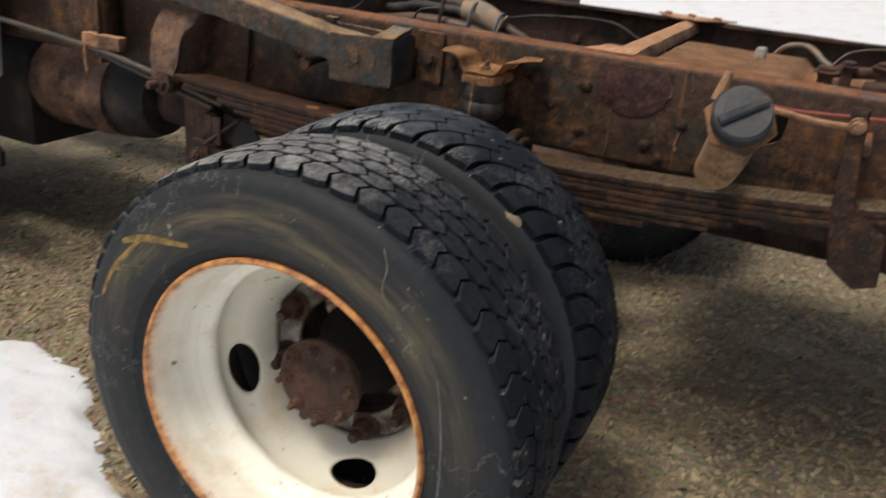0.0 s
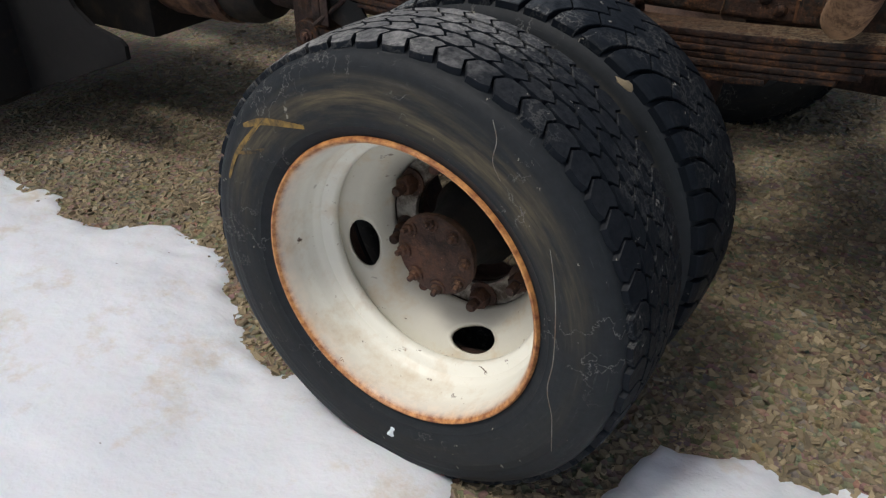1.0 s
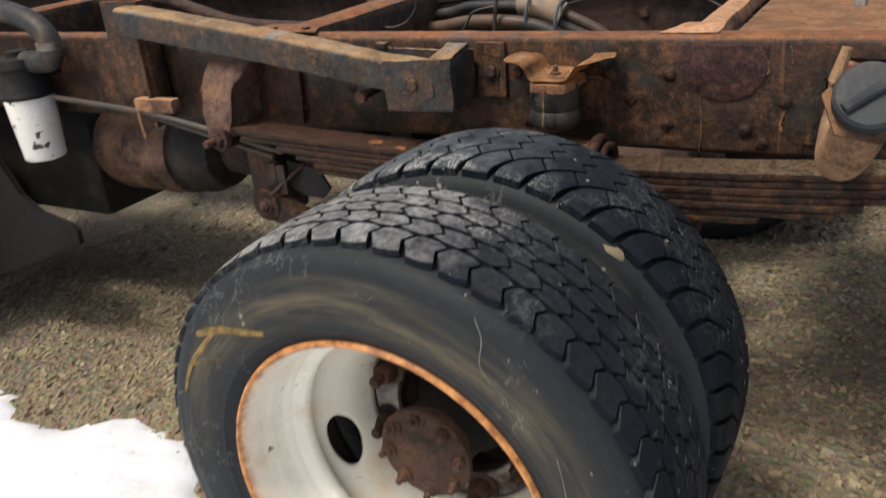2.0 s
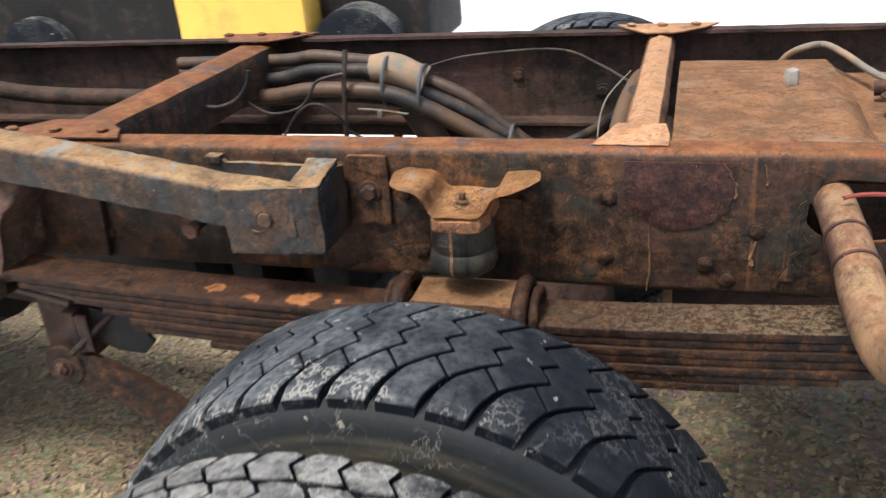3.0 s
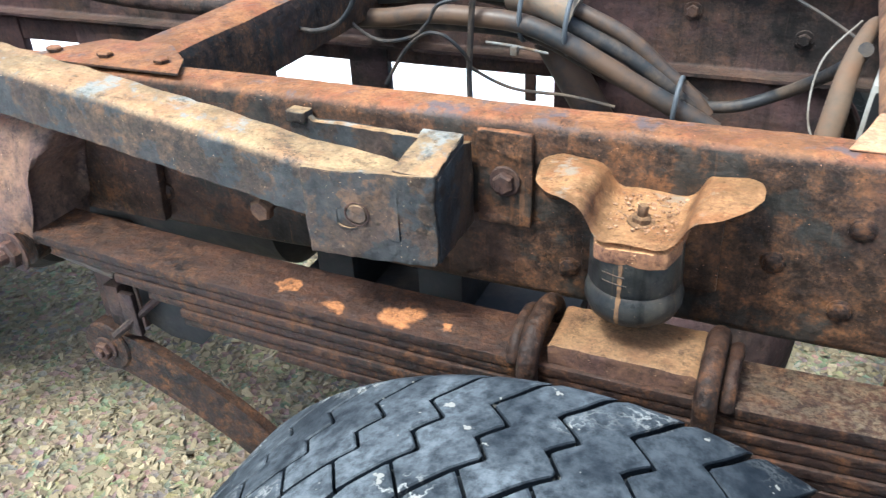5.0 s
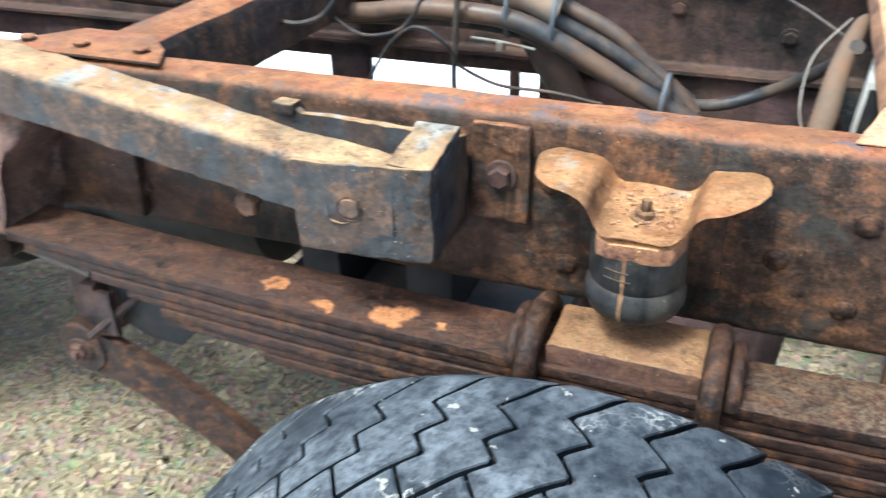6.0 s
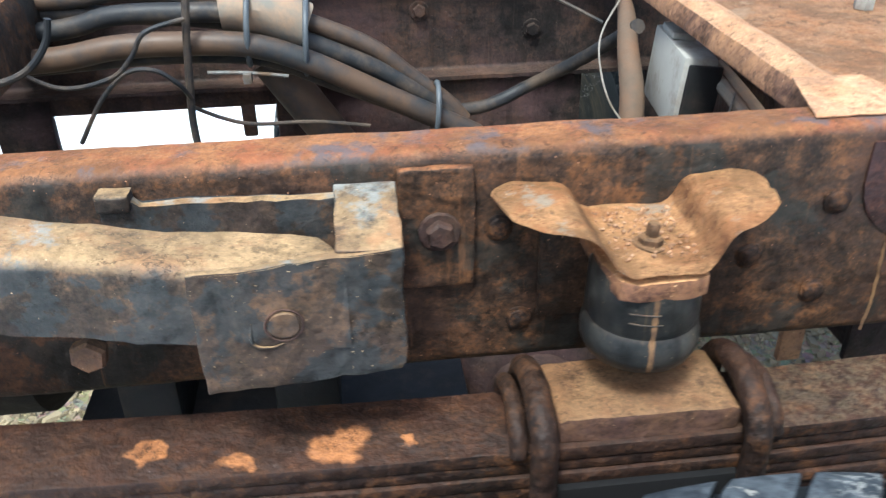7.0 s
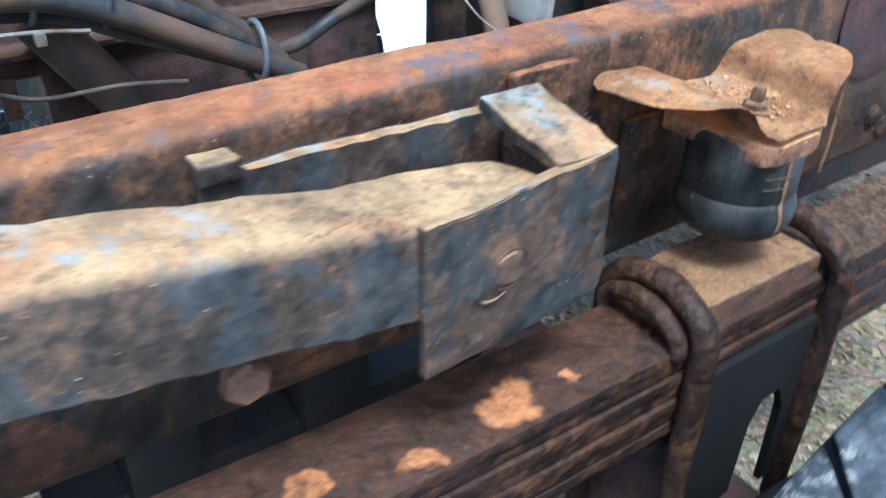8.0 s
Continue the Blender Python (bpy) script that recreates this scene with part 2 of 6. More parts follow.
def wall_rubber(name):
    """Sidewall rubber with rings of brown dried mud, fine cracks and pale scuffs (laid out about the axle)."""
    m, n, l, b = material(name)
    co = coords(n)
    sep = n.new("ShaderNodeSeparateXYZ")
    l.new(co, sep.inputs[0])
    flat = n.new("ShaderNodeCombineXYZ")
    l.new(sep.outputs[0], flat.inputs[0])
    lift = n.new("ShaderNodeMath")
    lift.operation = "SUBTRACT"
    l.new(sep.outputs[2], lift.inputs[0])
    lift.inputs[1].default_value = 0.4
    l.new(lift.outputs[0], flat.inputs[2])
    radius = n.new("ShaderNodeVectorMath")
    radius.operation = "LENGTH"
    l.new(flat.outputs[0], radius.inputs[0])
    angle = n.new("ShaderNodeMath")
    angle.operation = "ARCTAN2"
    l.new(lift.outputs[0], angle.inputs[0])
    l.new(sep.outputs[0], angle.inputs[1])
    polar = n.new("ShaderNodeCombineXYZ")
    l.new(angle.outputs[0], polar.inputs[0])
    l.new(radius.outputs["Value"], polar.inputs[1])
    f = noise_node(n, l, polar.outputs[0], 1.0, 6, 0.62, (1.6, 28, 1))
    arcs = noise_node(n, l, polar.outputs[0], 1.0, 7, 0.68, (5, 210, 1))
    g = noise_node(n, l, co, 60, 6, 0.65)
    c = mix(n, l, g, (0.008, 0.01, 0.012), (0.02, 0.024, 0.028))
    band = ramp(n, l, radius.outputs["Value"], [(0.28, 0.0), (0.315, 1.0), (0.338, 0.9), (0.368, 0.0)])
    bloom = calc(n, l, "MULTIPLY", band, calc(n, l, "MULTIPLY", ramp(n, l, f, [(0.4, 0.05), (0.62, 1.0)]), ramp(n, l, arcs, [(0.3, 0.3), (0.65, 1.0)])))
    upper = n.new("ShaderNodeMapRange")
    upper.inputs[1].default_value, upper.inputs[2].default_value = -0.02, 0.2
    l.new(lift.outputs[0], upper.inputs[0])
    bloom = calc(n, l, "MULTIPLY", bloom, calc(n, l, "MAXIMUM", upper.outputs[0], 0.12))
    c = mix(n, l, calc(n, l, "MULTIPLY", bloom, 0.9), c, (0.135, 0.112, 0.068))
    c = mix(n, l, ramp(n, l, arcs, [(0.6, 0.0), (0.72, 0.3)]), c, (0.09, 0.095, 0.095))
    c = mix(n, l, calc(n, l, "MULTIPLY", veins(n, l, co, 17, 0.006, 6, 0.53), 0.7), c, (0.2, 0.2, 0.19))
    c = mix(n, l, ramp(n, l, noise_node(n, l, co, 46, 3, 0.6), [(0.71, 0.0), (0.725, 0.75)]), c, (0.25, 0.24, 0.2))
    l.new(c, b.inputs["Base Color"])
    l.new(ramp(n, l, f, [(0.3, 0.5), (0.7, 0.78)]), b.inputs["Roughness"])
    b.inputs["Specular IOR Level"].default_value = 0.2
    first = bump(n, l, arcs, b, 0.4, 0.0008)
    bump(n, l, noise_node(n, l, co, 120, 4, 0.55), b, 0.6, 0.0008, first)
    return m


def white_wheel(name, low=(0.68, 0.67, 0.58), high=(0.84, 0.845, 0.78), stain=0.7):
    """White wheel paint, yellowed, with rust stains that thicken on the lip (radius about the axle)."""
    m, n, l, b = material(name)
    co = coords(n)
    sep = n.new("ShaderNodeSeparateXYZ")
    l.new(co, sep.inputs[0])
    radius = n.new("ShaderNodeVectorMath")
    radius.operation = "LENGTH"
    flat = n.new("ShaderNodeCombineXYZ")
    l.new(sep.outputs[0], flat.inputs[0])
    l.new(sep.outputs[2], flat.inputs[2])
    l.new(flat.outputs[0], radius.inputs[0])
    f = noise_node(n, l, co, 9, 7, 0.65)
    g = noise_node(n, l, co, 55, 9, 0.72)
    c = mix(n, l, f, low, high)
    c = mix(n, l, ramp(n, l, noise_node(n, l, co, 9, 9, 0.7), [(0.5, 0.0), (0.74, stain)]), c, (0.5, 0.37, 0.21))
    flake = calc(n, l, "MULTIPLY", ramp(n, l, noise_node(n, l, co, 34, 5, 0.62, (0.6, 1, 1.6)), [(0.66, 0.0), (0.675, 1.0)]), ramp(n, l, noise_node(n, l, co, 7, 2, 0.5), [(0.5, 0.0), (0.56, 1.0)]))
    c = mix(n, l, flake, c, (0.09, 0.055, 0.035))
    c = mix(n, l, ramp(n, l, noise_node(n, l, co, 95, 3, 0.6), [(0.7, 0.0), (0.74, 0.8)]), c, (0.25, 0.17, 0.1))
    edge = n.new("ShaderNodeMapRange")
    edge.inputs[1].default_value, edge.inputs[2].default_value = 0.2455, 0.2575
    l.new(radius.outputs["Value"], edge.inputs[0])
    lip = calc(n, l, "ADD", calc(n, l, "MULTIPLY", edge.outputs[0], 1.1), calc(n, l, "SUBTRACT", calc(n, l, "MULTIPLY", g, edge.outputs[0]), 0.2))
    c = mix(n, l, lip, c, mix(n, l, ramp(n, l, g, [(0.4, 0.0), (0.62, 1.0)]), (0.55, 0.26, 0.085), (0.2, 0.06, 0.02)))
    l.new(c, b.inputs["Base Color"])
    l.new(ramp(n, l, g, [(0.3, 0.35), (0.7, 0.6)]), b.inputs["Roughness"])
    bump(n, l, noise_node(n, l, co, 60, 4, 0.5), b, 0.6, 0.001)
    return m


def gravel_ground(name):
    m, n, l, b = material(name)
    co = n.new("ShaderNodeNewGeometry").outputs["Position"]
    f = noise_node(n, l, co, 1.6, 6, 0.6)
    g = noise_node(n, l, co, 28, 10, 0.75)
    v = n.new("ShaderNodeTexVoronoi")
    v.inputs["Scale"].default_value = 55
    l.new(co, v.inputs["Vector"])
    c = mix(n, l, ramp(n, l, f, [(0.35, 0.0), (0.65, 1.0)]), (0.155, 0.126, 0.08), (0.28, 0.228, 0.138))
    c = mix(n, l, ramp(n, l, g, [(0.3, 0.0), (0.7, 1.0)]), mix(n, l, 0.6, c, (0.045, 0.038, 0.03)), c)
    tint = n.new("ShaderNodeMix")
    tint.data_type, tint.blend_type = "RGBA", "OVERLAY"
    tint.inputs[0].default_value = 0.25
    l.new(c, tint.inputs[6])
    l.new(v.outputs["Color"], tint.inputs[7])
    gray = n.new("ShaderNodeHueSaturation")
    gray.inputs["Saturation"].default_value = 0.92
    l.new(tint.outputs[2], gray.inputs["Color"])
    l.new(gray.outputs[0], b.inputs["Base Color"])
    b.inputs["Roughness"].default_value = 0.95
    first = bump(n, l, v.outputs["Distance"], b, 1.0, 0.014)
    bump(n, l, noise_node(n, l, co, 60, 4, 0.55), b, 1.0, 0.006, first)
    return m


def stone_mat(name):
    m, n, l, b = material(name)
    geo = n.new("ShaderNodeNewGeometry")
    c = ramp(n, l, geo.outputs["Random Per Island"], [(0.0, (0.14, 0.112, 0.068)), (0.4, (0.205, 0.163, 0.096)), (0.75, (0.27, 0.217, 0.127)), (0.95, (0.36, 0.295, 0.18)), (1.0, (0.26, 0.24, 0.19))])
    g = noise_node(n, l, geo.outputs["Position"], 90, 7, 0.7)
    c = mix(n, l, ramp(n, l, g, [(0.3, 0.0), (0.7, 0.45)]), c, (0.12, 0.1, 0.075))
    l.new(c, b.inputs["Base Color"])
    b.inputs["Roughness"].default_value = 0.9
    bump(n, l, noise_node(n, l, geo.outputs["Position"], 140, 3, 0.5), b, 0.7, 0.0015)
    return m


def snow_mat(name):
    m, n, l, b = material(name)
    co = n.new("ShaderNodeNewGeometry").outputs["Position"]
    f = noise_node(n, l, co, 3.2, 7, 0.65)
    g = noise_node(n, l, co, 45, 8, 0.7)
    c = mix(n, l, f, (0.58, 0.62, 0.68), (0.72, 0.745, 0.78))
    c = mix(n, l, ramp(n, l, noise_node(n, l, co, 4.5, 9, 0.72), [(0.53, 0.0), (0.68, 0.75)]), c, (0.5, 0.43, 0.33))
    c = mix(n, l, ramp(n, l, noise_node(n, l, co, 34, 2, 0.5), [(0.765, 0.0), (0.78, 1.0)]), c, (0.1, 0.085, 0.06))
    l.new(c, b.inputs["Base Color"])
    b.inputs["Roughness"].default_value = 0.6
    b.inputs["Subsurface Weight"].default_value = 0.15
    b.inputs["Subsurface Scale"].default_value = 0.02
    first = bump(n, l, f, b, 0.5, 0.02)
    bump(n, l, noise_node(n, l, co, 40, 4, 0.5), b, 0.6, 0.003, first)
    return m


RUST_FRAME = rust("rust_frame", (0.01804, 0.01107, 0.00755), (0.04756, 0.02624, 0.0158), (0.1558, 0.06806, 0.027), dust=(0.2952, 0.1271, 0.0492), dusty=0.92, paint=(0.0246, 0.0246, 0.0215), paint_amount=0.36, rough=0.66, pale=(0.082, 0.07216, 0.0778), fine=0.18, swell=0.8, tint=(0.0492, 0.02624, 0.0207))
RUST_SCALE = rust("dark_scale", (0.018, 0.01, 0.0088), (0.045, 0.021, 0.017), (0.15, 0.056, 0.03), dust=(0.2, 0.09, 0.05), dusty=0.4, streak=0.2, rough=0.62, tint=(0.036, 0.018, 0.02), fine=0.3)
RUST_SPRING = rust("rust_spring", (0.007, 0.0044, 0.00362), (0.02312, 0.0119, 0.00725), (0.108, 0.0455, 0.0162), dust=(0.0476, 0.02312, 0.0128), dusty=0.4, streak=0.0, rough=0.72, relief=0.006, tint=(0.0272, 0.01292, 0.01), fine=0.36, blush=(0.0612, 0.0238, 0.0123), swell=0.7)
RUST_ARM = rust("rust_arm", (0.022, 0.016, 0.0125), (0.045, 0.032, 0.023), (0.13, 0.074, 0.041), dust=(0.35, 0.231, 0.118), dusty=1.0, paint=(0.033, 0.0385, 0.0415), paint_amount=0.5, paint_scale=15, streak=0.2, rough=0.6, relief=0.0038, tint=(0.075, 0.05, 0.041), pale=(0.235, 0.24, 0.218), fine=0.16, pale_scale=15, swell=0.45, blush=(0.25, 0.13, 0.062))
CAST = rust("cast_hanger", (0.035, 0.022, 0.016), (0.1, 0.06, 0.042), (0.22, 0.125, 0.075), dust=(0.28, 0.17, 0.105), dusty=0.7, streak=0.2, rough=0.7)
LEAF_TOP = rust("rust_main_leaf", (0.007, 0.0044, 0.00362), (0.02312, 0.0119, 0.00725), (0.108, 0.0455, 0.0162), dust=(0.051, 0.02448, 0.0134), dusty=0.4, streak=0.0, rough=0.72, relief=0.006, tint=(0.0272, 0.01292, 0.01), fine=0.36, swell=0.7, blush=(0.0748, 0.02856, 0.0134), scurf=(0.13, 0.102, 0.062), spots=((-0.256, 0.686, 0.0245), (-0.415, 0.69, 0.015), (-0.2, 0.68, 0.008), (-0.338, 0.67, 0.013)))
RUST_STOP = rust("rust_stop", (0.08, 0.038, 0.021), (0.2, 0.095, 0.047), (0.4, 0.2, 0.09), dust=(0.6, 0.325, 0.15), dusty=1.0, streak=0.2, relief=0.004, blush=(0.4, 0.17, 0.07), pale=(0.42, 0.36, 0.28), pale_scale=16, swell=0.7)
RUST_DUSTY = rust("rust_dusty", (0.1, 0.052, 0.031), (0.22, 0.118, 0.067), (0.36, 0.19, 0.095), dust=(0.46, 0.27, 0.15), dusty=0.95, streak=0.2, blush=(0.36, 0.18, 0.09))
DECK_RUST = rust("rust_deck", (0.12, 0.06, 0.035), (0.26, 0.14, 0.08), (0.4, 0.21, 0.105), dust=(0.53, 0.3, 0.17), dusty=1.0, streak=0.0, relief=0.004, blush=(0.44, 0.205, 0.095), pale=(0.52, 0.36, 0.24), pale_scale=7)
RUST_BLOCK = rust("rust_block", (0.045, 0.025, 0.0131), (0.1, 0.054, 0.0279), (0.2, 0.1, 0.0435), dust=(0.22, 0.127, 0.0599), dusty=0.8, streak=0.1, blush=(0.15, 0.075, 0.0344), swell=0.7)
# Dark rust that also carries shade on the far rail and rear barrel.
RUST_DARK_SHADE = rust("rust_dark_shade", (0.011, 0.008, 0.007), (0.03, 0.02, 0.016), (0.08, 0.042, 0.026), dust=(0.1, 0.066, 0.046), dusty=0.4, blush=(0.07, 0.035, 0.025))
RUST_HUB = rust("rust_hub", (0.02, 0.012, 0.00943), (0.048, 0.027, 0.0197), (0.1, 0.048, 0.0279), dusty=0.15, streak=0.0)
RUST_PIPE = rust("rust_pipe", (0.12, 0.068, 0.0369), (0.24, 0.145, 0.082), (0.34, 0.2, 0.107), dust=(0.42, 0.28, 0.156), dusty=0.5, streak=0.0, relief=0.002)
FLAP_RUBBER = plain("flap_rubber", (0.004, 0.004, 0.0045), 0.85, vary=0.4, scale=20)
# Black paint, kept near zero to hold shade in hub and frame gaps too.
BLACK_PAINT_SHADE = plain("black_paint_shade", (0.009, 0.009, 0.0095), 0.65, vary=0.4, dirt=(0.035, 0.026, 0.019), dirt_amount=0.3)
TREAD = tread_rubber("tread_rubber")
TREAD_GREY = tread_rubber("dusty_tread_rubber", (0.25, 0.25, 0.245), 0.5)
SIDEWALL = wall_rubber("sidewall_rubber")
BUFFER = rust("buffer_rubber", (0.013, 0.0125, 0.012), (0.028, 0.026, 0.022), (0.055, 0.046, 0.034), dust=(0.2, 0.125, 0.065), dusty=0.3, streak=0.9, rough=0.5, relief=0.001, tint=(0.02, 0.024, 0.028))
WHITE_WHEEL = white_wheel("white_wheel_paint")
# Darker base than the rim paint, with the yellow-brown stain turned up.
WHITE_DISC = white_wheel("darker_disc_paint", (0.52, 0.5, 0.42), (0.66, 0.65, 0.57), 1.0)
BARE_RING = plain("scuffed_steel", (0.3, 0.28, 0.25), 0.5, 0.4, 0.4, 70, 0.002, dirt=(0.06, 0.045, 0.035), dirt_amount=0.7)
HOSE_BLUE = plain("hose_rubber", (0.026, 0.029, 0.032), 0.5, vary=0.5, scale=26, dirt=(0.09, 0.056, 0.036), dirt_amount=0.75)
HOSE_BLACK = plain("black_hose", (0.02, 0.021, 0.023), 0.55, vary=0.3, dirt=(0.085, 0.062, 0.045), dirt_amount=0.5)
CONDUIT = plain("brown_conduit", (0.1, 0.07, 0.048), 0.8, vary=0.5, scale=40, dirt=(0.125, 0.072, 0.043), dirt_amount=0.45)
SLEEVE = plain("dusty_sleeve", (0.17, 0.155, 0.13), 0.8, vary=0.25, scale=30, dirt=(0.3, 0.2, 0.13), dirt_amount=0.5)
TIE_PLASTIC = plain("tie_plastic", (0.08, 0.09, 0.1), 0.5)
CLAMP_METAL = plain("clamp_zinc", (0.17, 0.17, 0.16), 0.5, 0.3, 0.4, 80, dirt=(0.12, 0.08, 0.05), dirt_amount=0.5)
WHITE_BOX = plain("grey_white_plastic", (0.32, 0.31, 0.28), 0.65, vary=0.25, scale=25, dirt=(0.14, 0.1, 0.07), dirt_amount=0.6)
WHITE_CORD = plain("pale_cord", (0.2, 0.18, 0.155), 0.8, vary=0.3, dirt=(0.1, 0.08, 0.06), dirt_amount=0.5)
RED_WIRE = plain("red_wire", (0.22, 0.05, 0.04), 0.55)
CAP_GREY = plain("cap_plastic", (0.022, 0.027, 0.033), 0.5, vary=0.3, dirt=(0.1, 0.08, 0.06), dirt_amount=0.3)
CAN_WHITE = plain("canister_white", (0.6, 0.59, 0.56), 0.45, vary=0.15, scale=18)


def chip_paint(m):
    """Dark flakes where the paint has come off."""
    n, l = m.node_tree.nodes, m.node_tree.links
    b = n["Principled BSDF"]
    was = b.inputs["Base Color"].links[0].from_socket
    co = coords(n)
    gone = ramp(n, l, noise_node(n, l, co, 26, 5, 0.6), [(0.615, 0.0), (0.625, 1.0)])
    small = ramp(n, l, noise_node(n, l, co, 90, 3, 0.6), [(0.69, 0.0), (0.7, 1.0)])
    l.new(mix(n, l, calc(n, l, "MAXIMUM", gone, small), was, (0.05, 0.035, 0.025)), b.inputs["Base Color"])


chip_paint(CAN_WHITE)
CRAYON = plain("yellow_crayon", (0.24, 0.155, 0.045), 0.8, vary=0.4, scale=60, dirt=(0.03, 0.028, 0.024), dirt_amount=0.55)
YELLOW = plain("yellow_paint", (0.8, 0.5, 0.11), 0.5, vary=0.15, scale=5, dirt=(0.3, 0.2, 0.1), dirt_amount=0.3)
GALV = plain("grey_rod", (0.2, 0.19, 0.18), 0.45, 0.5, 0.35, 60, dirt=(0.14, 0.09, 0.06), dirt_amount=0.5)
ROD_DARK = plain("dull_steel_line", (0.06, 0.055, 0.05), 0.5, 0.3, 0.4, 60, dirt=(0.1, 0.065, 0.045), dirt_amount=0.5)
RUN_TAN = plain("tan_rust_run", (0.22, 0.125, 0.06), 0.9, vary=0.5, scale=60, dirt=(0.07, 0.04, 0.025), dirt_amount=0.6)
GRAVEL, STONES, SNOW = gravel_ground("gravel"), stone_mat("stone_chips"), snow_mat("snow")


# ---------- geometry helpers ----------
def thing(name, label, category, at=(0, 0, 0), group="", kind=""):
    return tagged(_place(new(name), at), label, category, group, kind)


def _place(ob, at):
    ob.location = at
    return ob


def finish(name, bm, mat, smooth=0.6):
    bmesh.ops.recalc_face_normals(bm, faces=bm.faces)
    me = bpy.data.meshes.new(name)
    if smooth:
        for f in bm.faces:
            f.smooth = True
        for e in bm.edges:
            if len(e.link_faces) == 2 and e.calc_face_angle(0) > smooth:
                e.smooth = False
    bm.to_mesh(me)
    bm.free()
    me.materials.append(mat)
    return me


def part(name, bm, mat, parent, label="", smooth=0.6):
    """One mesh object under a thing or a part; bm is in world metres."""
    ob = new(name, finish(name, bm, mat, smooth))
    ob.parent = parent
    if parent.parent is None:
        ob.matrix_parent_inverse = Matrix.Translation(-Vector(parent.location))
    return tagged(ob, label)


def solo(name, bm, mat, label, category, smooth=0.6, group="", kind=""):
    return tagged(new(name, finish(name, bm, mat, smooth)), label, category, group, kind)


def box(bm, lo, hi, bevel=0.003, m=None, cuts=0):
    made = bmesh.ops.create_cube(bm, size=1)["verts"]
    c, s = (Vector(lo) + Vector(hi)) / 2, Vector(hi) - Vector(lo)
    for v in made:
        v.co = Vector((v.co.x * s.x, v.co.y * s.y, v.co.z * s.z)) + c
        if m is not None:
            v.co = m @ v.co
    if bevel:
        es = list({e for v in made for e in v.link_edges})
        bmesh.ops.bevel(bm, geom=es, offset=bevel, segments=2, affect="EDGES", profile=0.6)
    return bm


def prism(bm, outline, way, bevel=0.0):
    """A closed outline of points pushed along a vector; the rim edges may be bevelled."""
    a = [bm.verts.new(p) for p in outline]
    b = [bm.verts.new(Vector(p) + Vector(way)) for p in outline]
    fs = [bm.faces.new(a), bm.faces.new(b[::-1])]
    k = len(a)
    for i in range(k):
        fs.append(bm.faces.new((a[i], a[(i + 1) % k], b[(i + 1) % k], b[i])))
    if bevel:
        bmesh.ops.bevel(bm, geom=list({e for f in fs for e in f.edges}), offset=bevel, segments=2, affect="EDGES", profile=0.6)
    return bm


def smooth_path(pts, steps=8):
    pts = [Vector(p) for p in pts]
    if len(pts) == 2:
        return pts
    out = []
    for i in range(len(pts) - 1):
        p0, p1, p2, p3 = pts[max(i - 1, 0)], pts[i], pts[i + 1], pts[min(i + 2, len(pts) - 1)]
        for k in range(steps):
            t = k / steps
            out.append(0.5 * ((2 * p1) + (p2 - p0) * t + (2 * p0 - 5 * p1 + 4 * p2 - p3) * t * t + (3 * p1 - p0 - 3 * p2 + p3) * t ** 3))
    return out + [pts[-1]]


def tube(bm, pts, r, sides=12, steps=8, ribs=0.0, curved=True, caps=True):
    """A round bar or hose along a path; r may be a list of radii along it."""
    path = smooth_path(pts, steps) if curved else [Vector(p) for p in pts]
    rings, side = [], None
    for i, p in enumerate(path):
        d = (path[min(i + 1, len(path) - 1)] - path[max(i - 1, 0)]).normalized()
        side = d.orthogonal().normalized() if side is None else (side - d * side.dot(d)).normalized()
        up = d.cross(side)
        s = i / (len(path) - 1)
        rr = r if not isinstance(r, (list, tuple)) else float(np.interp(s, np.linspace(0, 1, len(r)), r))
        if ribs and i % 2:
            rr = rr * (1 - ribs)
        rings.append([bm.verts.new(p + rr * (math.cos(a) * side + math.sin(a) * up)) for a in [2 * math.pi * k / sides for k in range(sides)]])
    for a, b in zip(rings, rings[1:]):
        for k in range(sides):
            bm.faces.new((a[k], a[(k + 1) % sides], b[(k + 1) % sides], b[k]))
    if caps:
        bm.faces.new(rings[0][::-1])
        bm.faces.new(rings[-1])
    return bm


def lathe(bm, profile, origin, axis="y", sides=64, closed=False):
    """Turns a profile of (along, radius) about an axis through origin."""
    o = Vector(origin)
    rings = []
    for along, r in profile:
        ring = []
        for k in range(sides):
            a = 2 * math.pi * k / sides
            c, s = r * math.cos(a), r * math.sin(a)
            ring.append(bm.verts.new(o + Vector({"y": (c, along, s), "z": (c, s, along), "x": (along, c, s)}[axis])))
        rings.append(ring)
    pairs = list(zip(rings, rings[1:])) + ([(rings[-1], rings[0])] if closed else [])
    for a, b in pairs:
        for k in range(sides):
            bm.faces.new((a[k], a[(k + 1) % sides], b[(k + 1) % sides], b[k]))
    if not closed:
        for ring in (rings[0], rings[-1]):
            if profile[0 if ring is rings[0] else -1][1] > 1e-6:
                bm.faces.new(ring)
    return bm


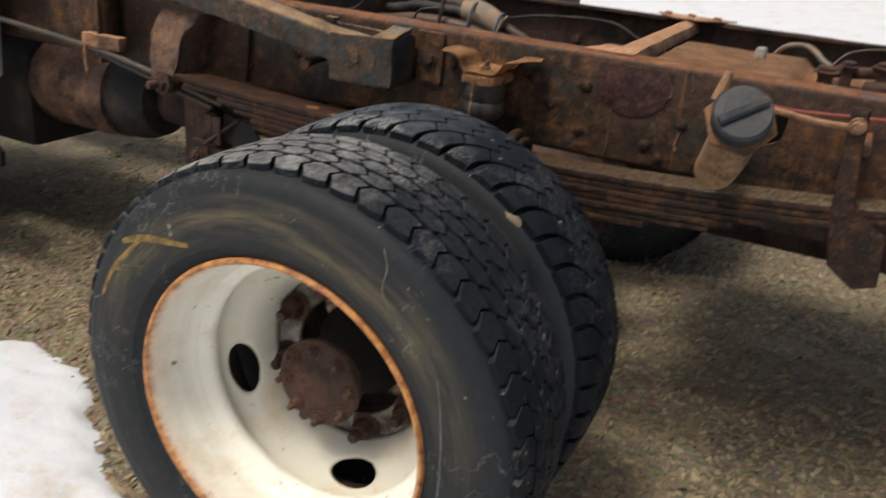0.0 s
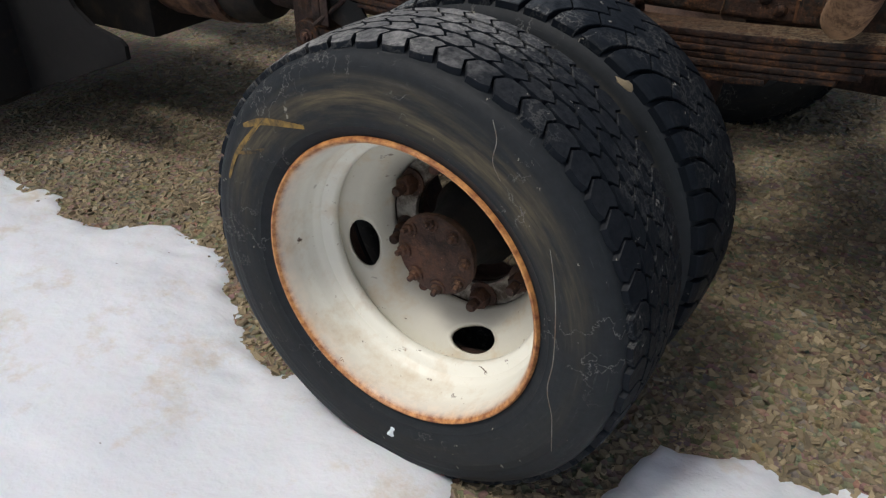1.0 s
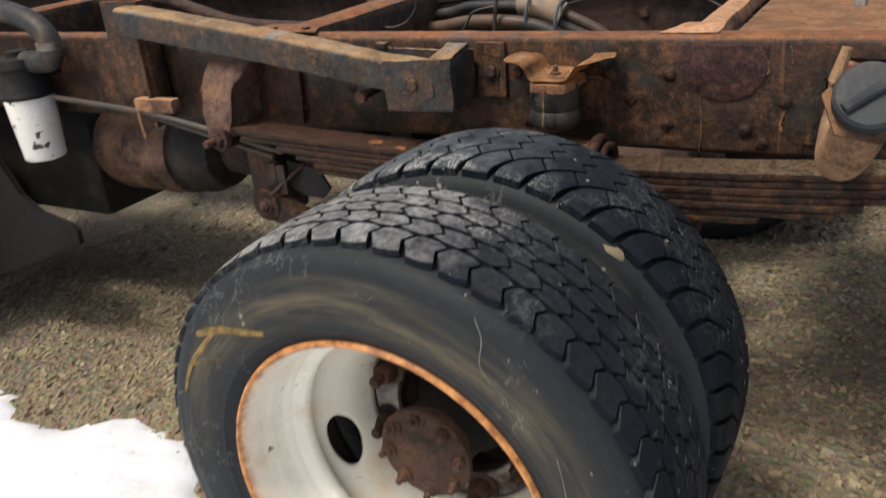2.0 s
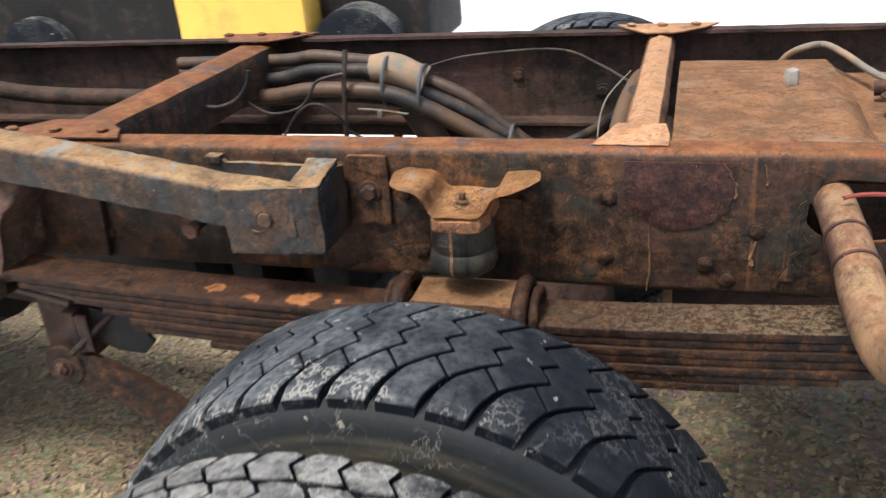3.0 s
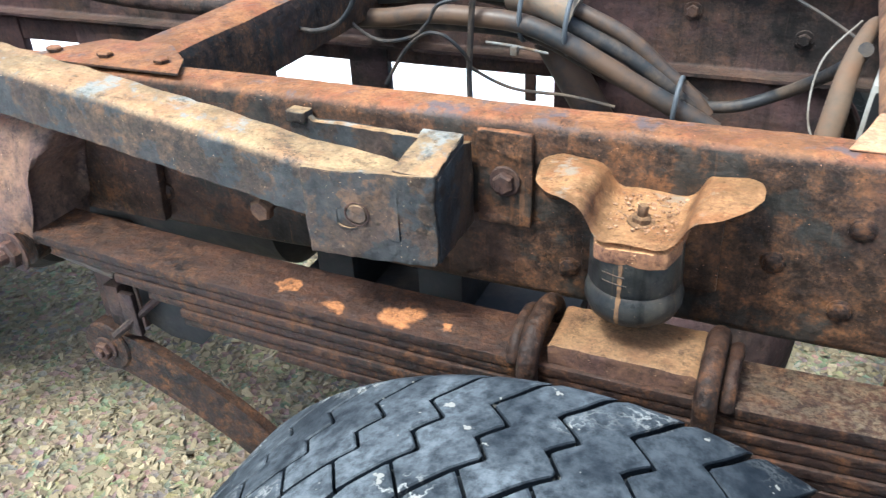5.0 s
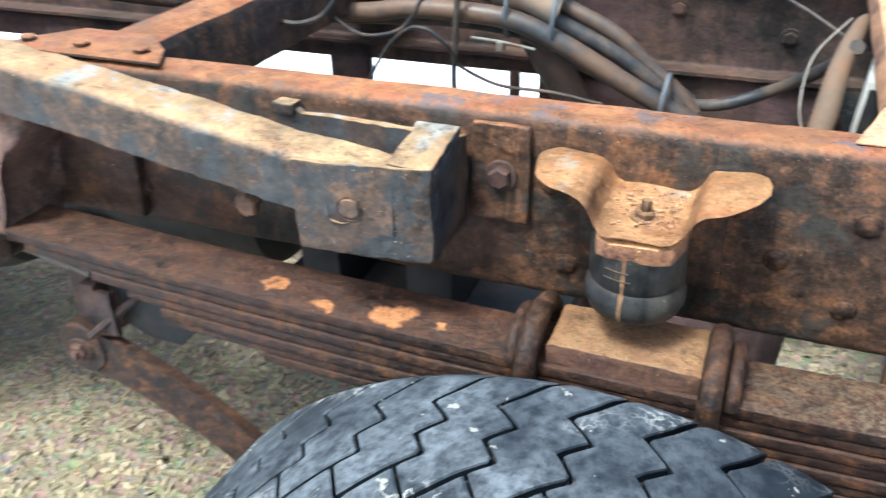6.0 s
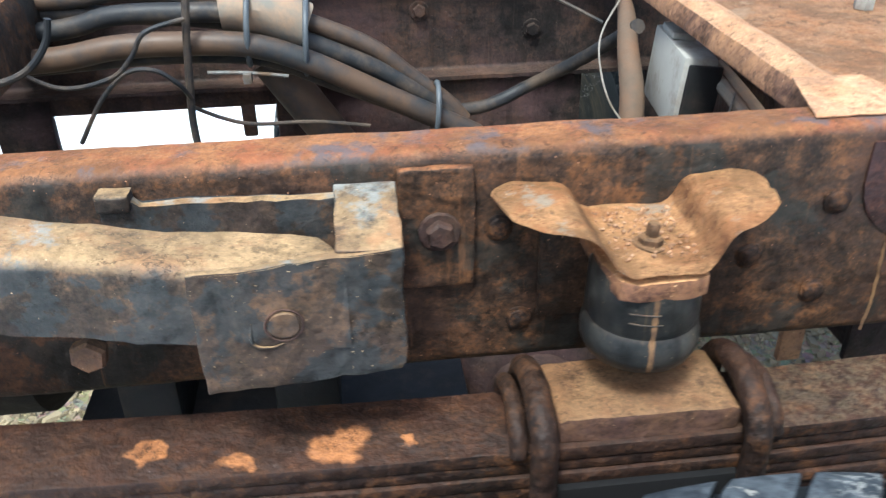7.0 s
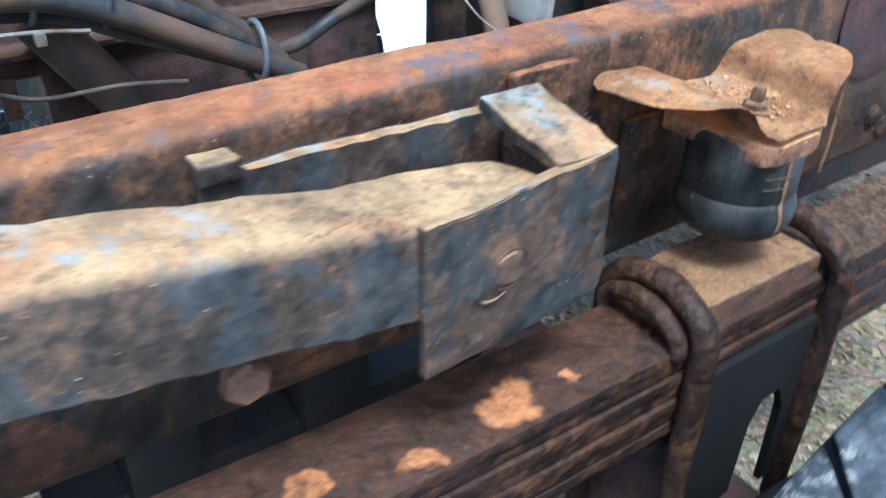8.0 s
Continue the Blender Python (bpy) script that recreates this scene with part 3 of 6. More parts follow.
def bolt(bm, at, way, r=0.012, h=0.01, shank=0.0, washer=True):
    """A hexagon head on a washer, pointing along way, with an optional threaded end."""
    w = Vector(way).normalized()
    u = w.orthogonal().normalized()
    v = w.cross(u)
    o = Vector(at)

    def ring(rad, off, n, turn=0.0):
        return [bm.verts.new(o + w * off + rad * (math.cos(turn + 2 * math.pi * k / n) * u + math.sin(turn + 2 * math.pi * k / n) * v)) for k in range(n)]

    def stack(levels, n, turn=0.0):
        rs = [ring(rad, off, n, turn) for rad, off in levels]
        for a, b in zip(rs, rs[1:]):
            for k in range(n):
                bm.faces.new((a[k], a[(k + 1) % n], b[(k + 1) % n], b[k]))
        bm.faces.new(rs[-1])
        bm.faces.new(rs[0][::-1])

    if washer:
        stack([(r * 1.45, -0.001), (r * 1.45, 0.002), (r * 1.35, 0.003)], 14)
    stack([(r, 0.002), (r, h * 0.8), (r * 0.82, h)], 6, random.random())
    if shank:
        stack([(r * 0.52, h * 0.9), (r * 0.52, h + shank * 0.85), (r * 0.42, h + shank)], 10)
    return bm


def roughen(bm, amount, size=0.05, only=None):
    """Small dents and swelling, as on old forged or scaling steel."""
    for v in bm.verts:
        if only is None or only(v.co):
            v.co += amount * noise.noise_vector(v.co / size)
    return bm


def crust(bm, amount=0.0014, size=0.012, edge=0.012, rounds=4):
    """Breaks plates into small facets and pushes them about, for eaten, scaling edges."""
    bmesh.ops.triangulate(bm, faces=bm.faces[:])
    for k in range(rounds):
        long = [q for q in bm.edges if q.calc_length() > edge]
        if not long:
            break
        bmesh.ops.subdivide_edges(bm, edges=long, cuts=1)
        bmesh.ops.triangulate(bm, faces=[q for q in bm.faces if len(q.verts) > 3])
    return roughen(roughen(bm, amount, size), amount * 1.3, size * 4)


def thicken(ob, depth, offset=0.0):
    s = ob.modifiers.new("thickness", "SOLIDIFY")
    s.thickness, s.offset = depth, offset
    return ob


# ---------- ground and snow ----------
def ground_height(x, y):
    return 0.012 * noise.noise((x * 1.3, y * 1.3, 0.3)) + 0.006 * noise.noise((x * 5, y * 5, 2.0))


def make_ground():
    bm = bmesh.new()
    near = [i * 0.08 for i in range(-45, 46)]
    far = [-3000, -800, -200, -60, -20, -9, -5.5]
    xs = far + near + [-v for v in far[::-1]]
    ys = far + [v + 0.6 for v in near] + [-v + 1 for v in far[::-1]]
    rows = [[bm.verts.new((x, y, ground_height(x, y) if abs(x) < 6 and abs(y) < 6 else 0)) for x in xs] for y in ys]
    for a, b in zip(rows, rows[1:]):
        for k in range(len(xs) - 1):
            bm.faces.new((a[k], a[k + 1], b[k + 1], b[k]))
    return solo("ground", bm, GRAVEL, "tan gravel yard of crushed shale, damp and bare", "ground", kind="structure")


make_ground()


def snow_edge(x):
    """How far the near snow reaches towards the truck at x."""
    xs = [-9, -1.82, -1.53, -1.26, -1.08, -0.87, -0.56, -0.4, -0.3, 0.05, 0.14, 0.26, 0.33, 0.39, 0.54, 0.76, 1.2, 9]
    ys = [0.6, 0.38, 0.31, 0.28, 0.4, 0.36, 0.16, 0.04, 0.1, 0.1, -0.04, -0.06, 0.08, 0.3, 0.36, 0.39, 0.3, 0.3]
    return float(np.interp(x, xs, ys))


def snow_sheet(name, xs, ys, inside, top, label):
    bm = bmesh.new()
    rows = []
    for y in ys:
        row = []
        for x in xs:
            d = inside(x, y) + 0.05 * noise.noise((x * 7, y * 7, 1)) + 0.03 * noise.noise((x * 22, y * 22, 4)) + 0.012 * noise.noise((x * 60, y * 60, 9))
            h = top * (1 - math.exp(-max(d, 0) / 0.12)) if d > 0 else d * 0.5
            h += (0.012 * noise.noise((x * 3, y * 3, 7)) + 0.004 * noise.noise((x * 17, y * 17, 5))) * min(1, max(0, d * 8))
            row.append(bm.verts.new((x, y, max(-0.08, ground_height(x, y) + h))))
        rows.append(row)
    for a, b in zip(rows, rows[1:]):
        for k in range(len(xs) - 1):
            if max(v.co.z for v in (a[k], a[k + 1], b[k + 1], b[k])) > -0.06:
                bm.faces.new((a[k], a[k + 1], b[k + 1], b[k]))
    for v in [v for v in bm.verts if not v.link_faces]:
        bm.verts.remove(v)
    return solo(name, bm, SNOW, label, "snow", smooth=3.2, kind="structure")


def steps(a, b, s):
    return [a + s * i for i in range(int(round((b - a) / s)) + 1)]


snow_sheet("snow_near", [-9, -6, -4.5, -3.4, -2.8] + steps(-2.4, 1.6, 0.018) + [2, 2.6, 3.5, 5, 9],
           [-9, -6, -4, -2.6, -1.8] + steps(-1.3, 0.62, 0.018),
           lambda x, y: snow_edge(x) - y, 0.045,
           "melting grey-white snow patch with grit on gravel")
snow_sheet("snow_far", [-900, -200, -60, -25, -12] + steps(-7, 7, 0.14) + [12, 25, 60, 200, 900],
           steps(2.5, 6.5, 0.12) + [8, 11, 16, 25, 60, 200, 900],
           lambda x, y: y - 2.9 - 0.25 * noise.noise((x * 0.9, 0, 3)), 0.1,
           "open bright snow field beyond the truck")


def make_stones():
    """Flat shale chips lying on the bare ground."""
    rng = np.random.default_rng(4)
    base = []
    for k in range(6):
        n = 6
        ang = np.sort(rng.uniform(0, 2 * np.pi, n))
        rad = rng.uniform(0.7, 1.1, n)
        top = np.stack([rad * 0.8 * np.cos(ang), rad * 0.8 * np.sin(ang), np.full(n, 0.22) + rng.uniform(-0.08, 0.08, n)], 1)
        bot = np.stack([rad * np.cos(ang), rad * np.sin(ang), np.full(n, -0.25)], 1)
        base.append(np.vstack([top, bot]))
    faces0 = [tuple(range(6))] + [(i, i + 6, (i + 1) % 6 + 6, (i + 1) % 6) for i in range(6)]
    verts, faces = [], []
    count = 0
    while count < 52000:
        x, y = rng.uniform(-2.2, 1.7), rng.uniform(-0.12, 2.9)
        if y < snow_edge(x) - 0.02:
            continue
        near = math.exp(-((x - 0.1) ** 2 + (y - 0.8) ** 2) / 4)
        if rng.random() > 0.35 + near:
            continue
        size = 0.0038 + 0.0105 * rng.random() ** 2.5 + (0.011 * rng.random() if rng.random() < 0.05 else 0)
        a, tx, ty = rng.uniform(0, 6.28), rng.normal(0, 0.36), rng.normal(0, 0.36)
        v = base[count % 6] * [size * rng.uniform(0.8, 1.5), size, size * rng.uniform(0.5, 1.1)]
        c, s = math.cos(a), math.sin(a)
        v = v @ np.array([[c, s, 0], [-s, c, 0], [0, 0, 1]])
        v[:, 2] += v[:, 0] * tx + v[:, 1] * ty
        v += [x, y, ground_height(x, y) + 0.12 * size]
        k = len(verts) * 12
        verts.append(v)
        faces += [tuple(k + i for i in f) for f in faces0]
        count += 1
    me = bpy.data.meshes.new("gravel_chips")
    me.from_pydata(np.vstack(verts).tolist(), [], faces)
    me.materials.append(STONES)
    tagged(new("gravel_chips", me), "loose flat shale chips strewn over the yard", "gravel", kind="stuff")


make_stones()


# ---------- truck frame ----------
RAIL_OUT, RAIL_IN, RAIL_TOP, RAIL_LOW = 0.782, 0.830, 0.904, 0.687
FAR_OUT = 1.634


def channel_profile(out, inn, top, low, thick=0.007, r=0.014):
    """A C-section in (y, z): web at out, flanges towards inn, rounded outer corners."""
    s = 1 if inn > out else -1
    arc = [(out + s * (r - r * math.cos(a)), r - r * math.sin(a)) for a in [k * math.pi / 8 for k in range(5)]]
    outer = [(inn, top)] + [(y, top - d) for y, d in arc[::-1]] + [(y, low + d) for y, d in arc] + [(inn, low)]
    q = r - thick
    arc2 = [(out + s * (thick + q - q * math.cos(a)), thick + q - q * math.sin(a)) for a in [k * math.pi / 8 for k in range(5)]]
    inner = [(inn, low + thick)] + [(y, low + d) for y, d in arc2[::-1]] + [(y, top - d) for y, d in arc2] + [(inn, top - thick)]
    return outer + inner


def rail(bm, out, inn, x0, x1, step=0.015):
    prof = channel_profile(out, inn, RAIL_TOP, RAIL_LOW)
    xs = steps(x0, x1, step)
    rings = []
    for x in xs:
        ring = []
        for k, (y, z) in enumerate(prof):
            w = noise.noise((x * 9, y * 30, z * 30))
            edge = 0.0024 if k in (0, len(prof) - 1) else 0.0011
            ring.append(bm.verts.new((x, y + edge * w, z + 0.0012 * noise.noise((x * 14, y * 20, 3 + z * 10)) + 0.0009 * noise.noise((x * 55, y * 60, z * 40)))))
        rings.append(ring)
    k = len(prof)
    for a, b in zip(rings, rings[1:]):
        for i in range(k):
            bm.faces.new((a[i], a[(i + 1) % k], b[(i + 1) % k], b[i]))
    bm.faces.new(rings[0][::-1])
    bm.faces.new(rings[-1])
    return bm


frame_thing = thing("truck_frame", "stripped truck frame of two rusty channel rails and cross-members", "truck frame", (0, 1.2, 0.8))
near_rail = part("frame_rail", rail(bmesh.new(), RAIL_OUT, RAIL_IN, -3.2, 2.4), RUST_FRAME, frame_thing, "scaling orange-brown channel rail")


def cut(ob, bm):
    """Takes the volume of bm out of a mesh object for good."""
    data = bpy.data.meshes.new("cutter")
    bm.to_mesh(data)
    bm.free()
    tool = bpy.data.objects.new("cutter", data)
    bpy.context.scene.collection.objects.link(tool)
    mod = ob.modifiers.new("cut", "BOOLEAN")
    mod.operation, mod.solver, mod.object = "DIFFERENCE", "EXACT", tool
    bpy.context.view_layer.update()
    result = bpy.data.meshes.new_from_object(ob.evaluated_get(bpy.context.evaluated_depsgraph_get()))
    ob.modifiers.clear()
    ob.data = result
    bpy.data.objects.remove(tool)
    bpy.data.meshes.remove(data)


# ragged oblong hole that the filler pipe comes through
bm = bmesh.new()
prism(bm, [(0.521 + 0.064 * math.copysign(abs(math.cos(a)) ** 0.6, math.cos(a)) + 0.002 * math.sin(5 * a), RAIL_OUT - 0.03, 0.825 + 0.043 * math.copysign(abs(math.sin(a)) ** 0.6, math.sin(a)) + 0.0015 * math.cos(7 * a)) for a in [2 * math.pi * k / 40 for k in range(40)]], (0, 0.06, 0))
bmesh.ops.recalc_face_normals(bm, faces=bm.faces[:])
cut(near_rail, bm)
# Same steel as the near rail; the frame's inner shade is in this colour.
far_rail = part("frame_rail", rail(bmesh.new(), FAR_OUT, FAR_OUT - 0.05, -3.2, 2.4), RUST_DARK_SHADE, frame_thing, "far channel rail, dark with shade put into its colour")


def crossmember(x0, x1, top, depth, mat, feet=True):
    """A folded cross-member with a rounded back, flaring into bolted gusset feet on both rails."""
    bm = bmesh.new()
    prof = [(x0, top - depth), (x0, top - 0.025), (x0 + 0.008, top - 0.008), (x0 + 0.03, top), (x1 - 0.03, top), (x1 - 0.008, top - 0.008), (x1, top - 0.025), (x1, top - depth),
            (x1 - 0.007, top - depth), (x1 - 0.012, top - 0.03), (x1 - 0.032, top - 0.01), (x0 + 0.032, top - 0.01), (x0 + 0.012, top - 0.03), (x0 + 0.007, top - depth)]
    ys = steps(RAIL_IN - 0.02, FAR_OUT - 0.03, 0.03)
    rings = [[bm.verts.new((x + 0.0015 * noise.noise((x * 9, y * 9, z * 9)), y, z + 0.002 * noise.noise((y * 12, x * 15, 2)))) for x, z in prof] for y in ys]
    k = len(prof)
    for a, b in zip(rings, rings[1:]):
        for i in range(k):
            bm.faces.new((a[i], a[(i + 1) % k], b[(i + 1) % k], b[i]))
    bm.faces.new(rings[0][::-1])
    bm.faces.new(rings[-1])
    ob = part("crossmember", bm, mat, frame_thing, "dusty folded cross-member")
    for near in ((True, False) if feet else (False,)):
        y0, s = (RAIL_IN - 0.045, 1) if near else (FAR_OUT - 0.006, -1)
        g = bmesh.new()
        z = RAIL_TOP + 0.004
        out = [(x0 - 0.07, y0, z), (x1 + 0.09, y0, z), (x1 + 0.06, y0 + s * 0.05, z), (x1, y0 + s * 0.1, z), (x0, y0 + s * 0.1, z), (x0 - 0.04, y0 + s * 0.05, z)]
        prism(g, out, (0, 0, 0.004), 0.0015)
        part("gusset", g, mat, ob)
        for dx in (-0.035, (x1 - x0) / 2, x1 - x0 + 0.04):
            part("rivet", bolt(bmesh.new(), (x0 + dx, y0 + s * 0.03, z + 0.004), (0.1, 0, 1), 0.011, 0.007, 0.0, False), mat, ob)
    return ob


crossmember(-0.80, -0.69, RAIL_TOP - 0.002, 0.105, RUST_FRAME)
foot_beam = crossmember(0.2, 0.262, RAIL_TOP + 0.001, 0.032, RUST_DUSTY, False)
bm = bmesh.new()
prism(bm, [(0.168, 0.8, RAIL_TOP + 0.0012), (0.273, 0.8, RAIL_TOP + 0.0012), (0.273, 0.85, RAIL_TOP + 0.0012), (0.266, 0.9, RAIL_TOP + 0.0012), (0.196, 0.9, RAIL_TOP + 0.0012), (0.182, 0.85, RAIL_TOP + 0.0012)], (0, 0, 0.0014), 0.0004)
part("foot_plate", crust(bm, 0.0007, 0.02), DECK_RUST, foot_beam, smooth=1.1)
crossmember(-2.3, -2.19, RAIL_TOP - 0.002, 0.17, RUST_FRAME)
crossmember(1.5, 1.61, RAIL_TOP - 0.002, 0.17, RUST_FRAME)

# bolts and rivets along the near rail
for x, z in ((0.194, 0.833), (0.12, 0.783), (-0.09, 0.735), (0.19, 0.74), (0.33, 0.735), (0.395, 0.79), (-0.436, 0.80), (-0.52, 0.79), (-0.6, 0.84), (-0.66, 0.74), (0.72, 0.8), (0.8, 0.74), (-0.11, 0.83), (0.075, 0.835), (0.36, 0.715)):
    rv = bmesh.new()
    lathe(rv, [(0.001, 0.0135), (-0.0015, 0.013), (-0.0025, 0.0105), (-0.0045, 0.0095), (-0.006, 0.006), (-0.0064, 0.0)], (x, RAIL_OUT, z), "y", 14)
    part("rail_rivet", roughen(rv, 0.0015, 0.012), RUST_SPRING, near_rail)
for x, z in ((-0.4, 0.78), (-0.1, 0.8), (0.1, 0.76), (0.5, 0.8), (-1.0, 0.8)):
    part("rail_bolt", bolt(bmesh.new(), (x, FAR_OUT - 0.008, z), (0, -1, 0), 0.012, 0.011), RUST_DARK_SHADE, far_rail)

# doubler plate with a rounded lower edge
bm = bmesh.new()
prism(bm, [(0.215 + 0.074 * (1 - math.cos(a)), RAIL_OUT - 0.0005, 0.85 - 0.062 * math.sin(a)) for a in [math.pi * k / 14 for k in range(15)]] + [(0.363, RAIL_OUT - 0.0005, 0.889), (0.215, RAIL_OUT - 0.0005, 0.889)], (0, -0.0022, 0), 0.001)
part("doubler_plate", bm, RUST_SCALE, near_rail, "dark round-bottomed doubler plate")

# deck plate between the rails with its folded ridge
bm = bmesh.new()
DECK = 0.878
xs, ys = steps(0.275, 1.42, 0.02), steps(0.792, 1.5, 0.02)


def deck_z(x, y):
    ridge = 0.028 * max(0.0, min(1.0, (0.575 + 0.03 * (y - 1.1) - x) / 0.03))
    lip = 0.031 * max(0.0, min(1.0, (1.02 - y) / 0.16))
    return DECK - 0.03 + max(ridge, lip) + 0.0025 * noise.noise((x * 8, y * 8, 1)) - 0.012 * max(0, (y - 1.35) / 0.1)


rows = [[bm.verts.new((x, y, deck_z(x, y))) for x in xs] for y in ys]
for a, b in zip(rows, rows[1:]):
    for k in range(len(xs) - 1):
        bm.faces.new((a[k], a[k + 1], b[k + 1], b[k]))
bmesh.ops.solidify(bm, geom=bm.faces[:], thickness=0.008)
part("deck_plate", bm, DECK_RUST, frame_thing, "flat orange-dusted steel deck plate with a fold")
bm = bmesh.new()
bolt(bm, (0.468, 1.235, deck_z(0.468, 1.235)), (0, -0.1, 1), 0.0135, 0.027, 0.0, False)
part("deck_bolt", bm, WHITE_BOX, frame_thing, "pale square-headed bolt")
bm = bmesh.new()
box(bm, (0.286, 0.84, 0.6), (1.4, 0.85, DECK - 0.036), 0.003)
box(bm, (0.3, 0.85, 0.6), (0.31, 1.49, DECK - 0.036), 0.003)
part("deck_skirt", bm, RUST_DARK_SHADE, frame_thing)

# ---------- side arm with its boxed end ----------
arm = thing("channel_bracket", "steel channel bracket, peeling blue-grey paint over rust", "bracket", (-0.3, 0.7, 0.85))


def arm_top(x):
    return float(np.interp(x, [-1.12, -1.05, -0.65, -0.54, -0.35, -0.2], [0.992, 0.985, 0.928, 0.911, 0.879, 0.862]))


def arm_back(x):
    return float(np.interp(x, [-1.12, -0.6, -0.275, -0.258, -0.247, -0.24], [0.728, 0.722, 0.7195, 0.714, 0.7, 0.678]))


bm = bmesh.new()
rings = []
for x in steps(-1.1, -0.24, 0.01):
    t, bk, fr = arm_top(x), arm_back(x), 0.664
    bk = max(bk, fr + 0.016)
    lo = t - 0.062
    w = 0.0015 * noise.noise((x * 20, 0, 1))
    ring = [(fr, lo), (fr, t - 0.012), (fr + 0.004, t - 0.004), (fr + 0.012, t), (bk, t + w), (bk + 0.001, t - 0.007), (fr + 0.014, t - 0.008), (fr + 0.008, t - 0.014), (fr + 0.008, lo)]
    rings.append([bm.verts.new((x, y + w, z + 0.0012 * noise.noise((x * 17, y * 30, 3)))) for y, z in ring])
for a, b in zip(rings, rings[1:]):
    for i in range(len(a)):
        bm.faces.new((a[i], a[(i + 1) % len(a)], b[(i + 1) % len(a)], b[i]))
bm.faces.new(rings[0][::-1])
bm.faces.new(rings[-1])
part("channel", roughen(bm, 0.0016, 0.016), RUST_ARM, arm, smooth=0.9)
bm = bmesh.new()
prism(bm, [(-0.347, 0.664, 0.776), (-0.203, 0.676, 0.777), (-0.2, 0.676, 0.783), (-0.199, 0.676, 0.883), (-0.247, 0.672, 0.88), (-0.348, 0.664, 0.878)], (0.0005, -0.008, 0), 0.002)
part("front_plate", crust(bm), RUST_ARM, arm, "mottled blue-grey end plate", smooth=1.1)
bm = bmesh.new()
lathe(bm, [(-0.001, 0.0), (-0.001, 0.0105), (0.0, 0.0115), (0.002, 0.0115)], (-0.286, 0.6598, 0.831), "y", 16)
tube(bm, [(-0.309, 0.6585, 0.835), (-0.31, 0.658, 0.818), (-0.298, 0.659, 0.8125), (-0.288, 0.66, 0.815)], [0.0006, 0.0012, 0.0011, 0.0006], 8)
part("plugged_hole", roughen(bm, 0.0012, 0.012), RUST_ARM, arm)
bm = bmesh.new()
tube(bm, [(-0.286 + 0.0135 * math.cos(a), 0.6597 + 0.0011 * math.cos(a), 0.831 + 0.0135 * math.sin(a)) for a in [math.pi * k / 12 for k in range(25)]], 0.0008, 6, curved=False)
part("hole_rim", roughen(bm, 0.0008, 0.01), RUST_DARK_SHADE, arm)
bm = bmesh.new()
prism(bm, [(-0.209, 0.677, 0.778), (-0.209, 0.772, 0.779), (-0.209, 0.772, 0.878), (-0.209, 0.748, 0.885), (-0.209, 0.677, 0.874)], (0.009, 0, 0), 0.002)
part("side_plate", crust(bm), RUST_ARM, arm, smooth=1.1)
bm = bmesh.new()
prism(bm, [(-0.246, 0.669, 0.8745), (-0.246, 0.669, 0.8825), (-0.246, 0.69, 0.887), (-0.246, 0.748, 0.897), (-0.246, 0.75, 0.887), (-0.246, 0.69, 0.878)], (0.0475, 0, 0), 0.0022)
part("top_tab", crust(bm), RUST_ARM, arm, "dusty folded top tab", smooth=1.1)
bm = bmesh.new()
prism(bm, [(-0.426, 0.764, 0.78), (-0.21, 0.764, 0.78), (-0.21, 0.764, 0.877), (-0.397, 0.764, 0.879), (-0.404, 0.764, 0.888), (-0.427, 0.764, 0.885)], (0, 0.012, 0), 0.002)
part("back_plate", crust(bm), RUST_ARM, arm, smooth=1.1)
bm = bmesh.new()
box(bm, (-0.428, 0.758, 0.878), (-0.402, 0.779, 0.893), 0.003)
part("lug", crust(bm, 0.0018), RUST_ARM, arm, smooth=1.1)
bm = bmesh.new()
box(bm, (-1.2, 0.715, 0.69), (-1.07, 0.765, 1.0), 0.006)
box(bm, (-1.085, 0.7, 0.69), (-1.075, 0.766, 0.99), 0.002)
prism(bm, [(-1.2, 0.72, 0.99), (-1.08, 0.72, 0.99), (-1.13, 0.72, 1.11), (-1.22, 0.72, 1.3), (-1.37, 0.72, 1.3), (-1.28, 0.72, 1.09)], (0, 0.04, 0), 0.004)
part("post", roughen(bm, 0.002, 0.08), RUST_FRAME, arm, "rusty upright post")

# bolt end under the arm, a drip of pale rust and a hanging tab
stub = part("cross_bolt", tube(bmesh.new(), [(-0.438, 0.785, 0.795), (-0.438, 0.706, 0.792)], 0.009, 12, curved=False), RUST_DARK_SHADE, near_rail)
part("bolt_head", roughen(bolt(bmesh.new(), (-0.438, 0.706, 0.792), (0, -1, -0.05), 0.0145, 0.014, 0.0, False), 0.001, 0.015), RUST_BLOCK, stub)


def rust_run(path, width, seed):
    """A raised dribble of pale rust down the outer web, along points (x, z)."""
    bm = bmesh.new()
    rows = []
    count = 8 * (len(path) - 1) + 1
    for k in range(count):
        f = k / 8
        x = float(np.interp(f, range(len(path)), [p[0] for p in path])) + 0.003 * noise.noise((seed, k * 0.35, 4))
        z = float(np.interp(f, range(len(path)), [p[1] for p in path]))
        w = width * (1 + 0.7 * noise.noise((k * 0.6, 2, seed)))
        rows.append([bm.verts.new((x - w, RAIL_OUT - 0.0006, z)), bm.verts.new((x, RAIL_OUT - 0.0034, z)), bm.verts.new((x + w, RAIL_OUT - 0.0006, z))])
    for p, q in zip(rows, rows[1:]):
        for j in range(2):
            bm.faces.new((p[j], p[j + 1], q[j + 1], q[j]))
    return part("rust_run", bm, RUN_TAN, near_rail, "tan rust run")


